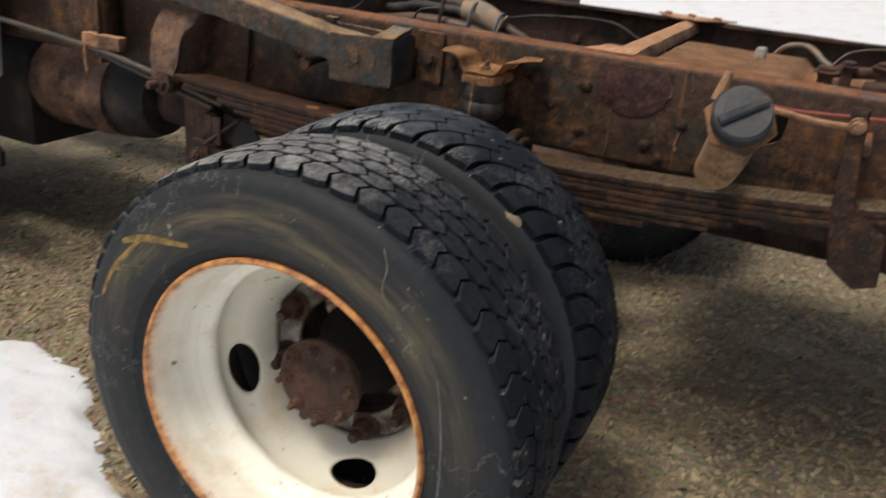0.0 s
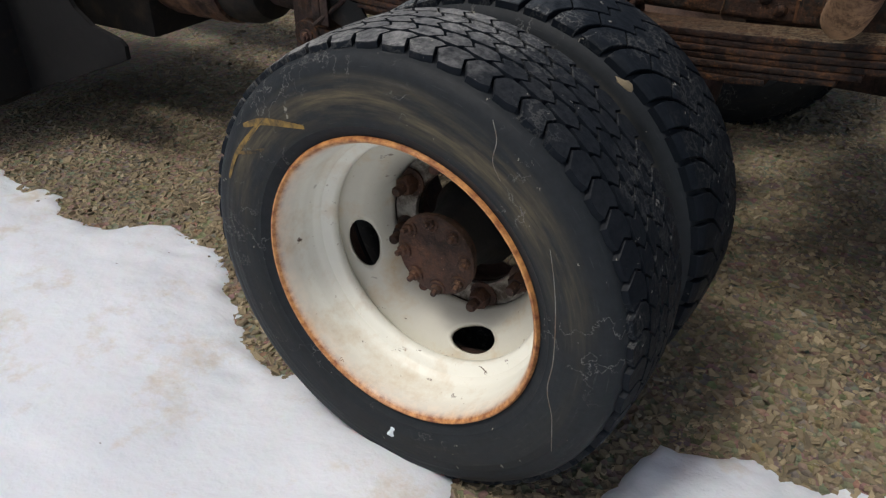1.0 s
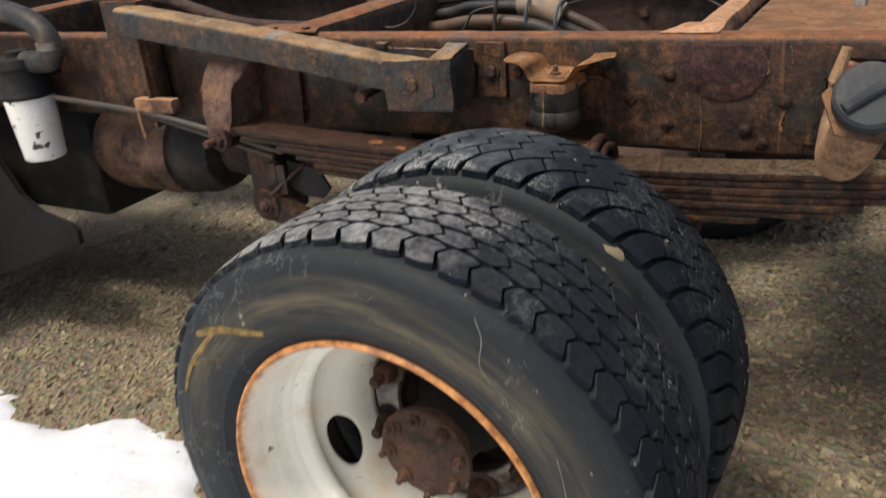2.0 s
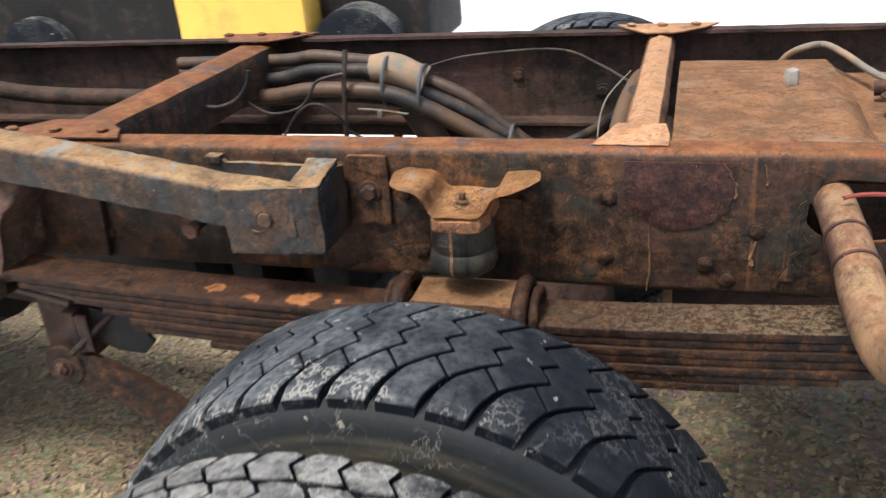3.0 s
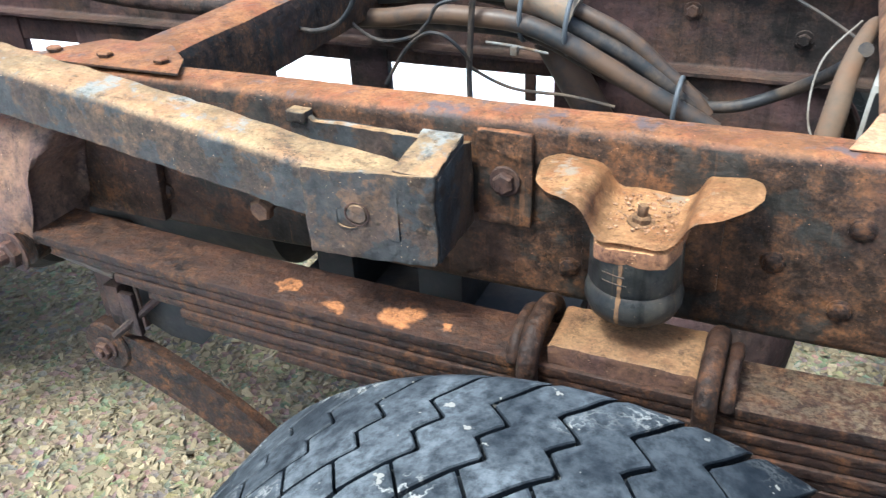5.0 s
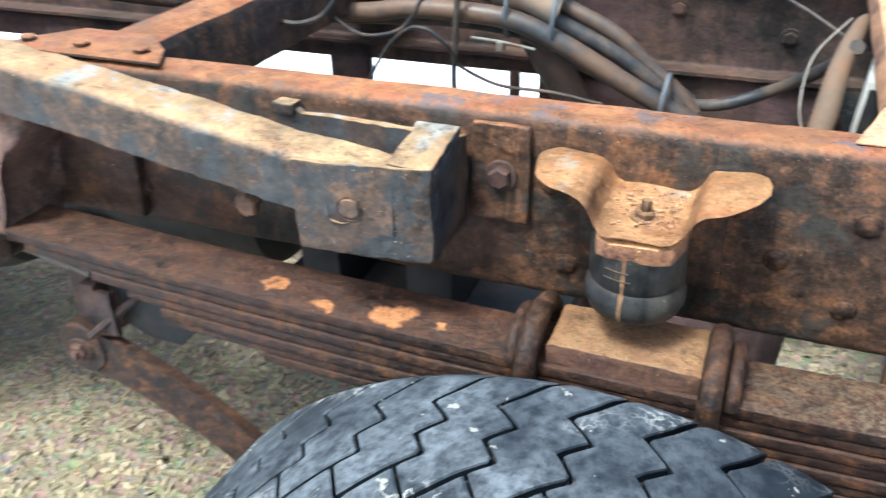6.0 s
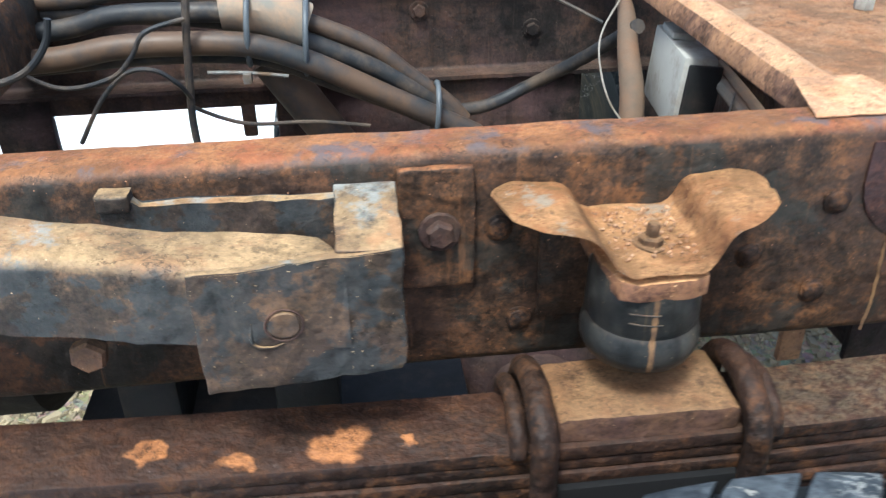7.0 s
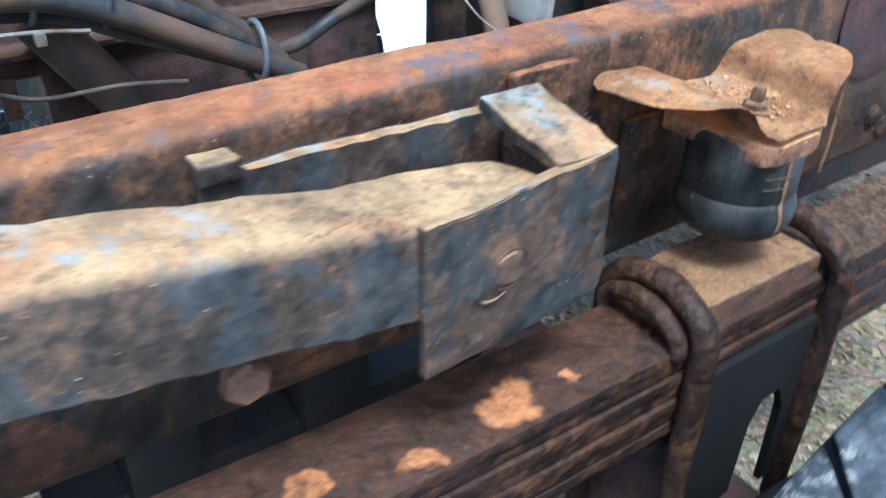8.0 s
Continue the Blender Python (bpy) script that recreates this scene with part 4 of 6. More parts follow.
rust_run([(0.251, 0.806), (0.252, 0.76), (0.254, 0.72), (0.25, 0.689)], 0.0014, 0)
rust_run([(0.345, 0.889), (0.356, 0.876), (0.363, 0.858), (0.364, 0.838)], 0.0022, 3)
rust_run([(0.398, 0.889), (0.403, 0.872), (0.404, 0.858)], 0.0016, 5)
rust_run([(0.396, 0.776), (0.39, 0.752), (0.391, 0.738)], 0.0028, 8)
# a sheet of lifted scale with a ragged edge, between the plate and the filler hole
rng = random.Random(31)
edge = [(float(np.interp(z, [0.717, 0.75, 0.77, 0.788, 0.829, 0.89], [0.432, 0.441, 0.448, 0.436, 0.449, 0.456])) + rng.uniform(-0.004, 0.004), z) for z in np.linspace(0.717, 0.886, 26)]
bm = bmesh.new()
prism(bm, [(x, RAIL_OUT - 0.0004, z) for x, z in edge] + [(x + 0.012 + 0.006 * math.sin(z * 90) + rng.uniform(-0.002, 0.002), RAIL_OUT - 0.0004, z) for x, z in edge[::-1]], (0, -0.0022, 0))
part("lifted_scale", bm, RUST_FRAME, near_rail, "ragged sheet of lifted rust scale")
part("hanging_tab", roughen(box(bmesh.new(), (0.27, 0.935, 0.53), (0.299, 0.945, 0.72), 0.002), 0.002, 0.03), RUST_DUSTY, frame_thing)

# gusset plate beside the arm
bm = bmesh.new()
box(bm, (-0.196, 0.772, 0.782), (-0.132, 0.7815, 0.893), 0.003)
part("bolted_plate", crust(bm), RUST_FRAME, near_rail, smooth=1.1)
part("plate_bolt", bolt(bmesh.new(), (-0.162, 0.772, 0.836), (0, -1, 0), 0.0125, 0.012), RUST_DARK_SHADE, near_rail)

# ---------- bump stop ----------
stop = thing("bump_stop", "rusty winged bump-stop bracket with a black rubber buffer", "bump stop", (0, 0.71, 0.8))
bm = bmesh.new()
def stop_z(x):
    return float(np.interp(x, [-0.12, -0.1, -0.066, -0.058, -0.051, -0.046, -0.041, -0.034, 0.03, 0.037, 0.042, 0.047, 0.053, 0.06, 0.075, 0.1, 0.106], [0.868, 0.8725, 0.8725, 0.87, 0.864, 0.855, 0.848, 0.8445, 0.8445, 0.848, 0.855, 0.865, 0.871, 0.873, 0.8745, 0.8765, 0.875]))


def stop_front(x):
    return float(np.interp(x, [-0.1195, -0.118, -0.116, -0.111, -0.1, -0.083, -0.066, -0.055, -0.045, -0.036, -0.028, 0.02, 0.03, 0.039, 0.05, 0.062, 0.077, 0.088, 0.097, 0.102, 0.1045, 0.106], [0.763, 0.754, 0.743, 0.722, 0.703, 0.688, 0.681, 0.679, 0.676, 0.668, 0.664, 0.664, 0.668, 0.674, 0.677, 0.679, 0.686, 0.695, 0.706, 0.722, 0.731, 0.74]))


def stop_back(x):
    return float(np.interp(x, [-0.1195, -0.118, -0.114, -0.106, -0.09, -0.06, -0.05, 0.045, 0.06, 0.085, 0.093, 0.1, 0.104, 0.106], [0.768, 0.774, 0.778, 0.7805, 0.781, 0.777, 0.7815, 0.7815, 0.773, 0.7755, 0.772, 0.764, 0.754, 0.745]))


rows = []
for x in steps(-0.1195, 0.106, 0.0022):
    f, b, z = stop_front(x), stop_back(x), stop_z(x)
    rows.append([bm.verts.new((x, f + (b - f) * k / 10, z + 0.002 * noise.noise((x * 35, k * 0.35, 2)))) for k in range(11)])
for a, b in zip(rows, rows[1:]):
    for k in range(10):
        bm.faces.new((a[k], a[k + 1], b[k + 1], b[k]))
bmesh.ops.solidify(bm, geom=bm.faces[:], thickness=-0.015)
part("winged_bracket", roughen(bm, 0.0015, 0.02), RUST_STOP, stop, "orange-dusted winged bracket", smooth=0.7)
bm = bmesh.new()
prism(bm, [(-0.037, 0.671, 0.8205), (-0.024, 0.6655, 0.8205), (0.018, 0.6655, 0.8205), (0.032, 0.671, 0.8205), (0.04, 0.70, 0.8205), (0.04, 0.765, 0.8205), (-0.044, 0.765, 0.8205), (-0.044, 0.70, 0.8205)], (0, 0, 0.0175), 0.003)
part("under_plate", roughen(bm, 0.0015, 0.02), RUST_STOP, stop)
bm = bmesh.new()
box(bm, (-0.075, 0.7735, 0.74), (0.07, 0.7815, 0.828), 0.003)
part("back_plate", bm, RUST_FRAME, stop)
bm = bmesh.new()
lathe(bm, [(0.835, 0.0), (0.835, 0.0425), (0.828, 0.045), (0.787, 0.0462), (0.784, 0.0445), (0.781, 0.0465), (0.772, 0.049), (0.762, 0.0485), (0.752, 0.044), (0.746, 0.0355), (0.744, 0.025), (0.7435, 0.0)], (-0.0035, 0.711, 0), "z", 40)
part("rubber_buffer", bm, BUFFER, stop, "black rubber buffer with a rust run")
bm = bmesh.new()
bolt(bm, (-0.002, 0.712, 0.8435), (0.08, 0, 1), 0.0098, 0.009, 0.011)
part("bolt", roughen(bm, 0.0012, 0.008), RUST_BLOCK, stop)
bm = bmesh.new()
rng = random.Random(8)
for k in range(170):
    r = rng.uniform(0.0006, 0.0021)
    bmesh.ops.create_icosphere(bm, subdivisions=1, radius=r, matrix=Matrix.Translation((rng.uniform(-0.035, 0.032), rng.uniform(0.685, 0.775), 0.8455)))
part("rust_grit", roughen(bm, 0.0012, 0.004), RUST_DUSTY, stop, "loose rust crumbs")
bm = bmesh.new()
rows = []
for k in range(21):
    z = 0.822 - 0.072 * k / 20
    r = float(np.interp(z, [0.744, 0.752, 0.762, 0.772, 0.781, 0.784, 0.787, 0.828], [0.025, 0.044, 0.0485, 0.049, 0.0465, 0.0445, 0.0462, 0.045])) + 0.0006
    row = []
    for q in (-1, 0, 1):
        a = radians(-97) + q * (0.045 + 0.03 * noise.noise((k * 0.5, 3, 1))) + 0.03 * noise.noise((k * 0.2, 7, 0))
        row.append(bm.verts.new((-0.0035 + r * math.cos(a), 0.711 + r * math.sin(a), z)))
    rows.append(row)
for p, q in zip(rows, rows[1:]):
    for j in range(2):
        bm.faces.new((p[j], p[j + 1], q[j + 1], q[j]))
part("rust_run", bm, RUN_TAN, stop, "tan rust run down the buffer")
for line, z in enumerate((0.808, 0.799)):
    a = radians(-105)
    bm = bmesh.new()
    pts = [(-0.0035 + 0.046 * math.cos(a + q), 0.711 + 0.046 * math.sin(a + q), z) for q in np.linspace(-0.28, 0.24 + 0.05 * line, 13)]
    tube(bm, pts, 0.0008, 8, curved=False)
    part("raised_bar", roughen(bm, 0.0006, 0.003), BUFFER, stop)

# ---------- leaf spring ----------
spring = thing("leaf_spring", "stack of rusty leaf-spring leaves clamped by U-bolts", "leaf spring", (0, 0.7, 0.68))
S0, S1 = 0.657, 0.737


def leaf_z(x):
    """Height of the main leaf's upper face along the truck."""
    return 0.689 + 0.0 * x + 0.028 * (x / 0.6) ** 2 * (1.0 if x > 0 else 0.55)


def leaf(x0, x1, drop, thick, mat, jitter):
    bm = bmesh.new()
    rings = []
    for x in steps(x0, x1, 0.02):
        t = leaf_z(x) - drop + 0.0006 * noise.noise((x * 20, drop * 90, 1))
        y0, y1 = S0 + jitter + 0.0008 * noise.noise((x * 15, drop * 70, 5)), S1 + jitter
        r = 0.0022
        ring = [(y0, t - r), (y0 + 0.3 * r, t - 0.3 * r), (y0 + r, t), (y1 - r, t), (y1, t - r), (y1, t - thick + r), (y1 - r, t - thick), (y0 + r, t - thick), (y0 + 0.3 * r, t - thick + 0.3 * r), (y0, t - thick + r)]
        rings.append([bm.verts.new((x, y, z)) for y, z in ring])
    for a, b in zip(rings, rings[1:]):
        for i in range(10):
            bm.faces.new((a[i], a[(i + 1) % 10], b[(i + 1) % 10], b[i]))
    bm.faces.new(rings[0][::-1])
    bm.faces.new(rings[-1])
    part("leaf", bm, mat, spring)


drop = 0.0
for k, (x0, x1, th) in enumerate([(-0.79, 0.84, 0.0135), (-0.765, 0.82, 0.0125), (-0.66, 0.7, 0.0125), (-0.61, 0.585, 0.0125), (-0.56, 0.545, 0.0125), (-0.56, 0.5, 0.0125), (-0.42, 0.37, 0.0125)]):
    leaf(x0, x1, drop, th, LEAF_TOP if k == 0 else RUST_SPRING, (0.0, 0.002, -0.001, 0.001, -0.002, 0.001, 0.0)[k])
    drop += th + 0.0008
bm = bmesh.new()
prism(bm, [(-0.0785, S0 + 0.005, 0.6895), (-0.02, S0 + 0.005, 0.6875), (0.03, S0 + 0.005, 0.6862), (0.0745, S0 + 0.005, 0.6895), (0.0745, S0 + 0.005, 0.711), (0.068, S0 + 0.005, 0.7135), (-0.072, S0 + 0.005, 0.7135), (-0.0785, S0 + 0.005, 0.711)], (0, 0.079, 0), 0.003)
part("top_block", crust(bm, 0.0011, 0.014), RUST_BLOCK, spring, "brown spacer block on top of the stack")
for x, side in ((-0.094, -1), (0.084, 1)):
    mid = (S0 + S1) / 2
    for dx, rr, rad, low in ((0.0, 0.0115, 0.052, 0.42), (side * 0.019, 0.0075, 0.041, 0.686)):
        arch = [(x + dx, mid - rad * math.cos(a), 0.688 + (rad * 0.92) * math.sin(a) * (0.82 if dx == 0 else 0.78)) for a in [math.pi * k / 10 for k in range(11)]]
        pts = ([(x + dx, mid - rad, low), (x + dx, mid - rad, 0.62)] if dx == 0 else []) + arch + ([(x + dx, mid + rad, 0.62), (x + dx, mid + rad, low)] if dx == 0 else [])
        part("u_bolt" if dx == 0 else "saddle_ring", roughen(tube(bmesh.new(), pts, rr, 12, 4), 0.0012, 0.02), RUST_SPRING, spring)
# clamp under the stack: a seat behind a black plate with an opening low in it
bm = bmesh.new()
box(bm, (-0.11, S0 + 0.012, 0.56), (0.1, S1 + 0.01, 0.592), 0.004)
part("axle_seat", bm, BLACK_PAINT_SHADE, spring)
bm = bmesh.new()
prism(bm, [(-0.08, S0 - 0.009, 0.652), (0.076, S0 - 0.009, 0.652), (0.076, S0 - 0.009, 0.45), (0.058, S0 - 0.009, 0.45), (0.058, S0 - 0.009, 0.555), (0.045, S0 - 0.009, 0.583), (0.018, S0 - 0.009, 0.583), (0.005, S0 - 0.009, 0.555), (0.005, S0 - 0.009, 0.45), (-0.08, S0 - 0.009, 0.45)], (0, 0.008, 0), 0.002)
part("clamp_plate", bm, FLAP_RUBBER, spring, "black clamp plate")

# front hanger casting
hang = thing("spring_hanger", "cast spring hanger bolted to the frame, mottled rust", "spring hanger", (-0.82, 0.72, 0.75))
bm = bmesh.new()
prism(bm, [(-0.862, 0.664, 0.862), (-0.735, 0.664, 0.862), (-0.752, 0.664, 0.825), (-0.785, 0.664, 0.79), (-0.794, 0.664, 0.74), (-0.79, 0.664, 0.7), (-0.8, 0.664, 0.67), (-0.84, 0.664, 0.655), (-0.872, 0.664, 0.675), (-0.878, 0.664, 0.74), (-0.868, 0.664, 0.8)], (0, 0.1, 0), 0.011)
bmesh.ops.subdivide_edges(bm, edges=[q for q in bm.edges if q.calc_length() > 0.03], cuts=3, use_grid_fill=True)
for v in bm.verts:
    v.co.y += 0.5 * max(0, v.co.z - 0.8) * (0.764 - v.co.y) / 0.1
part("leg", roughen(bm, 0.003, 0.03), CAST, hang, smooth=1.2)
bm = bmesh.new()
prism(bm, [(-0.9, 0.766, 0.7), (-0.66, 0.766, 0.7), (-0.65, 0.766, 0.83), (-0.7, 0.766, 0.87), (-0.9, 0.766, 0.87)], (0, 0.015, 0), 0.004)
part("base_plate", bm, RUST_FRAME, hang)
bm = bmesh.new()
bolt(bm, (-0.818, 0.645, 0.69), (-0.15, -1, 0), 0.02, 0.016, 0.026)
part("pin_bolt", bm, RUST_HUB, hang)
bm = bmesh.new()
tube(bm, [(-0.818, 0.66, 0.687), (-0.818, 0.745, 0.687)], 0.024, 18, curved=False)
part("spring_eye", bm, RUST_SPRING, hang)

# rear hanger and strap by the filler
hang2 = thing("spring_hanger", "long rusty strap hanger holding the rear end of the spring", "spring hanger", (0.8, 0.72, 0.72))
bm = bmesh.new()
prism(bm, [(0.685, 0.655, 0.90), (0.715, 0.655, 0.9), (0.722, 0.655, 0.74), (0.79, 0.655, 0.69), (0.8, 0.655, 0.6), (0.76, 0.655, 0.585), (0.71, 0.655, 0.62), (0.695, 0.655, 0.72)], (0, 0.012, 0), 0.004)
part("strap", roughen(bm, 0.002, 0.04), RUST_SPRING, hang2)
bm = bmesh.new()
box(bm, (0.69, 0.667, 0.82), (0.73, 0.783, 0.84), 0.003)
part("spacer", bm, RUST_FRAME, hang2)
bm = bmesh.new()
tube(bm, [(0.56, 0.73, 0.86), (0.64, 0.69, 0.86), (0.7, 0.645, 0.87)], 0.006, 8)
bolt(bm, (0.7, 0.65, 0.872), (0, -1, 0), 0.01, 0.01)
part("stay_rod", bm, RUST_DUSTY, hang2)

# ---------- curved link bar ----------
link = thing("link_bar", "curved flat rusty link bar with a bolted eye", "link bar", (-0.74, 0.7, 0.51))
bm = bmesh.new()
path = [(-0.752, 0.515), (-0.7, 0.503), (-0.62, 0.47), (-0.53, 0.42), (-0.44, 0.35), (-0.36, 0.28)]
pp = smooth_path([(x, 0, z) for x, z in path], 6)
up = [(p.x + 0.012, 0.69, p.z + 0.034) for p in pp]
dn = [(p.x - 0.012, 0.69, p.z - 0.034) for p in pp]
rings = []
for a, b in zip(up, dn):
    rings.append([bm.verts.new((a[0], 0.69, a[2])), bm.verts.new((a[0], 0.706, a[2])), bm.verts.new((b[0], 0.706, b[2])), bm.verts.new((b[0], 0.69, b[2]))])
for a, b in zip(rings, rings[1:]):
    for i in range(4):
        bm.faces.new((a[i], a[(i + 1) % 4], b[(i + 1) % 4], b[i]))
bm.faces.new(rings[0][::-1])
bm.faces.new(rings[-1])
part("bar", bm, RUST_SPRING, link)
bm = bmesh.new()
lathe(bm, [(0.686, 0.0), (0.686, 0.038), (0.689, 0.041), (0.708, 0.041), (0.71, 0.0)], (-0.752, 0, 0.517), "y", 24)
part("eye", bm, RUST_SPRING, link)
part("eye_bolt", bolt(bmesh.new(), (-0.752, 0.686, 0.515), (0, -1, 0), 0.014, 0.012, 0.006), RUST_HUB, link)
bm = bmesh.new()
box(bm, (-0.74, 0.7, 0.54), (-0.715, 0.73, 0.62), 0.003)
box(bm, (-0.705, 0.69, 0.55), (-0.68, 0.7, 0.62), 0.003)
tube(bm, [(-0.72, 0.68, 0.55), (-0.64, 0.72, 0.62)], 0.006, 8, curved=False)
part("drop_bracket", bm, RUST_DARK_SHADE, link)
bm = bmesh.new()
prism(bm, [(-0.69, 0.715, 0.625), (-0.6, 0.715, 0.612), (-0.572, 0.715, 0.566), (-0.597, 0.715, 0.54), (-0.65, 0.715, 0.542), (-0.69, 0.715, 0.56)], (0, 0.008, 0), 0.002)
part("side_plate", bm, BLACK_PAINT_SHADE, link, "black triangular side plate")


# ---------- wheels ----------
WZ = 0.40
R_TYRE = 0.411


def tyre_profile(y0, width, rim_r):
    """Carcass outline (along the axle, radius) from one bead over the tread to the other."""
    h = width / 2
    c = y0 + h
    half = [(0.86, rim_r - 0.004), (0.9, rim_r + 0.008), (0.945, rim_r + 0.018), (0.958, rim_r + 0.02), (0.956, rim_r + 0.024), (0.97, rim_r + 0.028), (0.99, rim_r + 0.045), (1.0, rim_r + 0.07), (0.996, rim_r + 0.078), (0.998, rim_r + 0.081), (0.985, rim_r + 0.084), (0.978, rim_r + 0.092), (0.972, rim_r + 0.095), (0.96, rim_r + 0.097), (0.955, rim_r + 0.103), (0.93, rim_r + 0.113), (0.88, rim_r + 0.124), (0.8, rim_r + 0.131), (0.5, R_TYRE - 0.0125), (0.2, R_TYRE - 0.0105)]
    left = [(c - h * a, r) for a, r in half]
    right = [(c + h * a, r) for a, r in half[::-1]]
    inner = [(c + h * 0.8, rim_r - 0.006), (c, R_TYRE - 0.03), (c - h * 0.8, rim_r - 0.006)]
    return left + right + inner


def tread_block(outline, v_mid, half_width, depth, mat, crown=0.0045):
    """One rubber block: an outline of (arc, along) wrapped on the tyre, chamfered, standing on the carcass."""
    bm = bmesh.new()

    def at(u, v, r):
        a = u / R_TYRE
        rr = r - crown * ((v - v_mid) / half_width) ** 2 - (0.0035 * max(0, abs(v - v_mid) / half_width - 0.86) / 0.14)
        return (rr * math.sin(a), v, rr * math.cos(a))

    cu = sum(p[0] for p in outline) / len(outline)
    cv = sum(p[1] for p in outline) / len(outline)
    low = [bm.verts.new(at(u, v, R_TYRE - depth)) for u, v in outline]
    mid = [bm.verts.new(at(u, v, R_TYRE - 0.0018)) for u, v in outline]
    top = [bm.verts.new(at(cu + (u - cu) * 0.955, cv + (v - cv) * 0.955, R_TYRE)) for u, v in outline]
    k = len(outline)
    for a, b in ((low, mid), (mid, top)):
        for i in range(k):
            bm.faces.new((a[i], a[(i + 1) % k], b[(i + 1) % k], b[i]))
    bm.faces.new(top)
    return finish("tread_block", bm, mat, 0.5)


def wheel(name, y0, width, label, rows, count, block):
    w = thing(name, label, "wheel", (0, y0 + width / 2, WZ))
    bm = lathe(bmesh.new(), tyre_profile(y0, width, 0.262), (0, 0, WZ), "y", 120, closed=True)
    tyre = part("tyre", bm, SIDEWALL, w, "worn black truck tyre")
    rng = random.Random(3)
    for r in range(rows):
        me, phase = block(r)
        for k in range(count):
            ob = new("tread_block", me)
            ob.parent = tyre
            a = 2 * math.pi * (k + phase) / count
            ob.matrix_basis = Matrix.Translation((0, 0, WZ)) @ Matrix.Rotation(a, 4, "Y")
    return w, tyre


ROWS_OUT = [0.016, 0.062, 0.098, 0.132, 0.167, 0.212]
PITCH_OUT = 2 * math.pi * R_TYRE / 54


def outer_block(r):
    """Wavy interlocking blocks in five rows."""
    v0, v1 = ROWS_OUT[r] + 0.0016, ROWS_OUT[r + 1] - 0.0016
    p, g = PITCH_OUT, 0.0019
    k = (0.006 if r % 2 else -0.006)
    z = 0.005
    vm = (v0 + v1) / 2
    if r == 0:
        v0 -= 0.004
    if r == 4:
        v1 += 0.004
    out = [(-p / 2 + g - k, v0 + z), (-p / 4, v0), (p / 4, v0), (p / 2 - g - k, v0 + z), (p / 2 - g + k, vm), (p / 2 - g - k * 0.4, v1 - z), (p / 4, v1), (-p / 4, v1), (-p / 2 + g - k * 0.4, v1 - z), (-p / 2 + g + k, vm)]
    if r in (0, 4):
        out = [(u * (0.9 if (v < v0 + 0.01 if r == 0 else v > v1 - 0.01) else 1), v) for u, v in out]
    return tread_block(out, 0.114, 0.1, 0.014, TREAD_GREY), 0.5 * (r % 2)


outer, outer_tyre = wheel("outer_wheel", -0.012, 0.252, "outer dual truck wheel, worn black tyre on a white rim", 5, 54, outer_block)

PITCH_IN = 2 * math.pi * R_TYRE / 47
EDGE_IN = (0.304, 0.506)


def stair(v):
    """Arc place of a groove at v across the tread: it climbs in steps, slanting one way and jogging back."""
    return float(np.interp(v, [0.304, 0.33, 0.356, 0.385, 0.4005, 0.421, 0.4385, 0.46, 0.476, 0.506], [-0.052, -0.046, -0.035, -0.007, 0.0125, -0.0025, 0.0165, -0.0055, 0.01, 0.034]))


def groove_half(v):
    """Half the groove's width along the arc: wide on the slants, a slit on the jogs."""
    return float(np.interp(v, [0.304, 0.33, 0.385, 0.398, 0.403, 0.4185, 0.423, 0.436, 0.441, 0.4575, 0.4625, 0.49, 0.506], [0.0055, 0.0042, 0.0034, 0.0034, 0.0016, 0.0016, 0.0034, 0.0034, 0.0013, 0.0013, 0.003, 0.0032, 0.005]))


def inner_block(r):
    """Row 0: the slanted shoulder lug; row 1: the long stepped block across the rest of the tread."""
    bm = bmesh.new()
    cols = 7

    def slit(f):
        return 0.385 - 0.029 * f

    def at(f, s, lower):
        lo, hi = (EDGE_IN[0], slit(f) - 0.0011) if r == 0 else (slit(f) + 0.0011, EDGE_IN[1])
        v = lo + (hi - lo) * s
        g = groove_half(v)
        u = stair(v) + g + (PITCH_IN - 2 * g) * f
        w = abs(v - 0.405) / 0.102
        rr = R_TYRE - lower - 0.0045 * w * w - 0.006 * max(0, w - 0.86) / 0.14
        return (rr * math.sin(u / R_TYRE), v, rr * math.cos(u / R_TYRE))

    rows = 14 if r == 0 else 34
    fs = [0.0] + [0.028 + 0.944 * k / (cols - 1) for k in range(cols)] + [1.0]
    ss = [0.0] + [0.022 + 0.956 * k / (rows - 1) for k in range(rows)] + [1.0]
    grid = [[bm.verts.new(at(f, s, 0.0014 if f in (0.0, 1.0) or s in (0.0, 1.0) else 0.0)) for f in fs] for s in ss]
    for a, b in zip(grid, grid[1:]):
        for k in range(len(fs) - 1):
            bm.faces.new((a[k], a[k + 1], b[k + 1], b[k]))
    rim = [(f, 0.0) for f in fs] + [(1.0, s) for s in ss[1:]] + [(f, 1.0) for f in fs[-2::-1]] + [(0.0, s) for s in ss[-2:0:-1]]
    top = grid[0] + [row[-1] for row in grid[1:]] + grid[-1][-2::-1] + [row[0] for row in grid[-2:0:-1]]
    low = [bm.verts.new(at(f, s, 0.015)) for f, s in rim]
    for k in range(len(rim)):
        bm.faces.new((top[k], top[(k + 1) % len(rim)], low[(k + 1) % len(rim)], low[k]))
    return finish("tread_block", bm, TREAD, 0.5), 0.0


inner, inner_tyre = wheel("inner_wheel", 0.288, 0.234, "inner dual truck wheel with stepped-lug black tyre", 2, 47, inner_block)

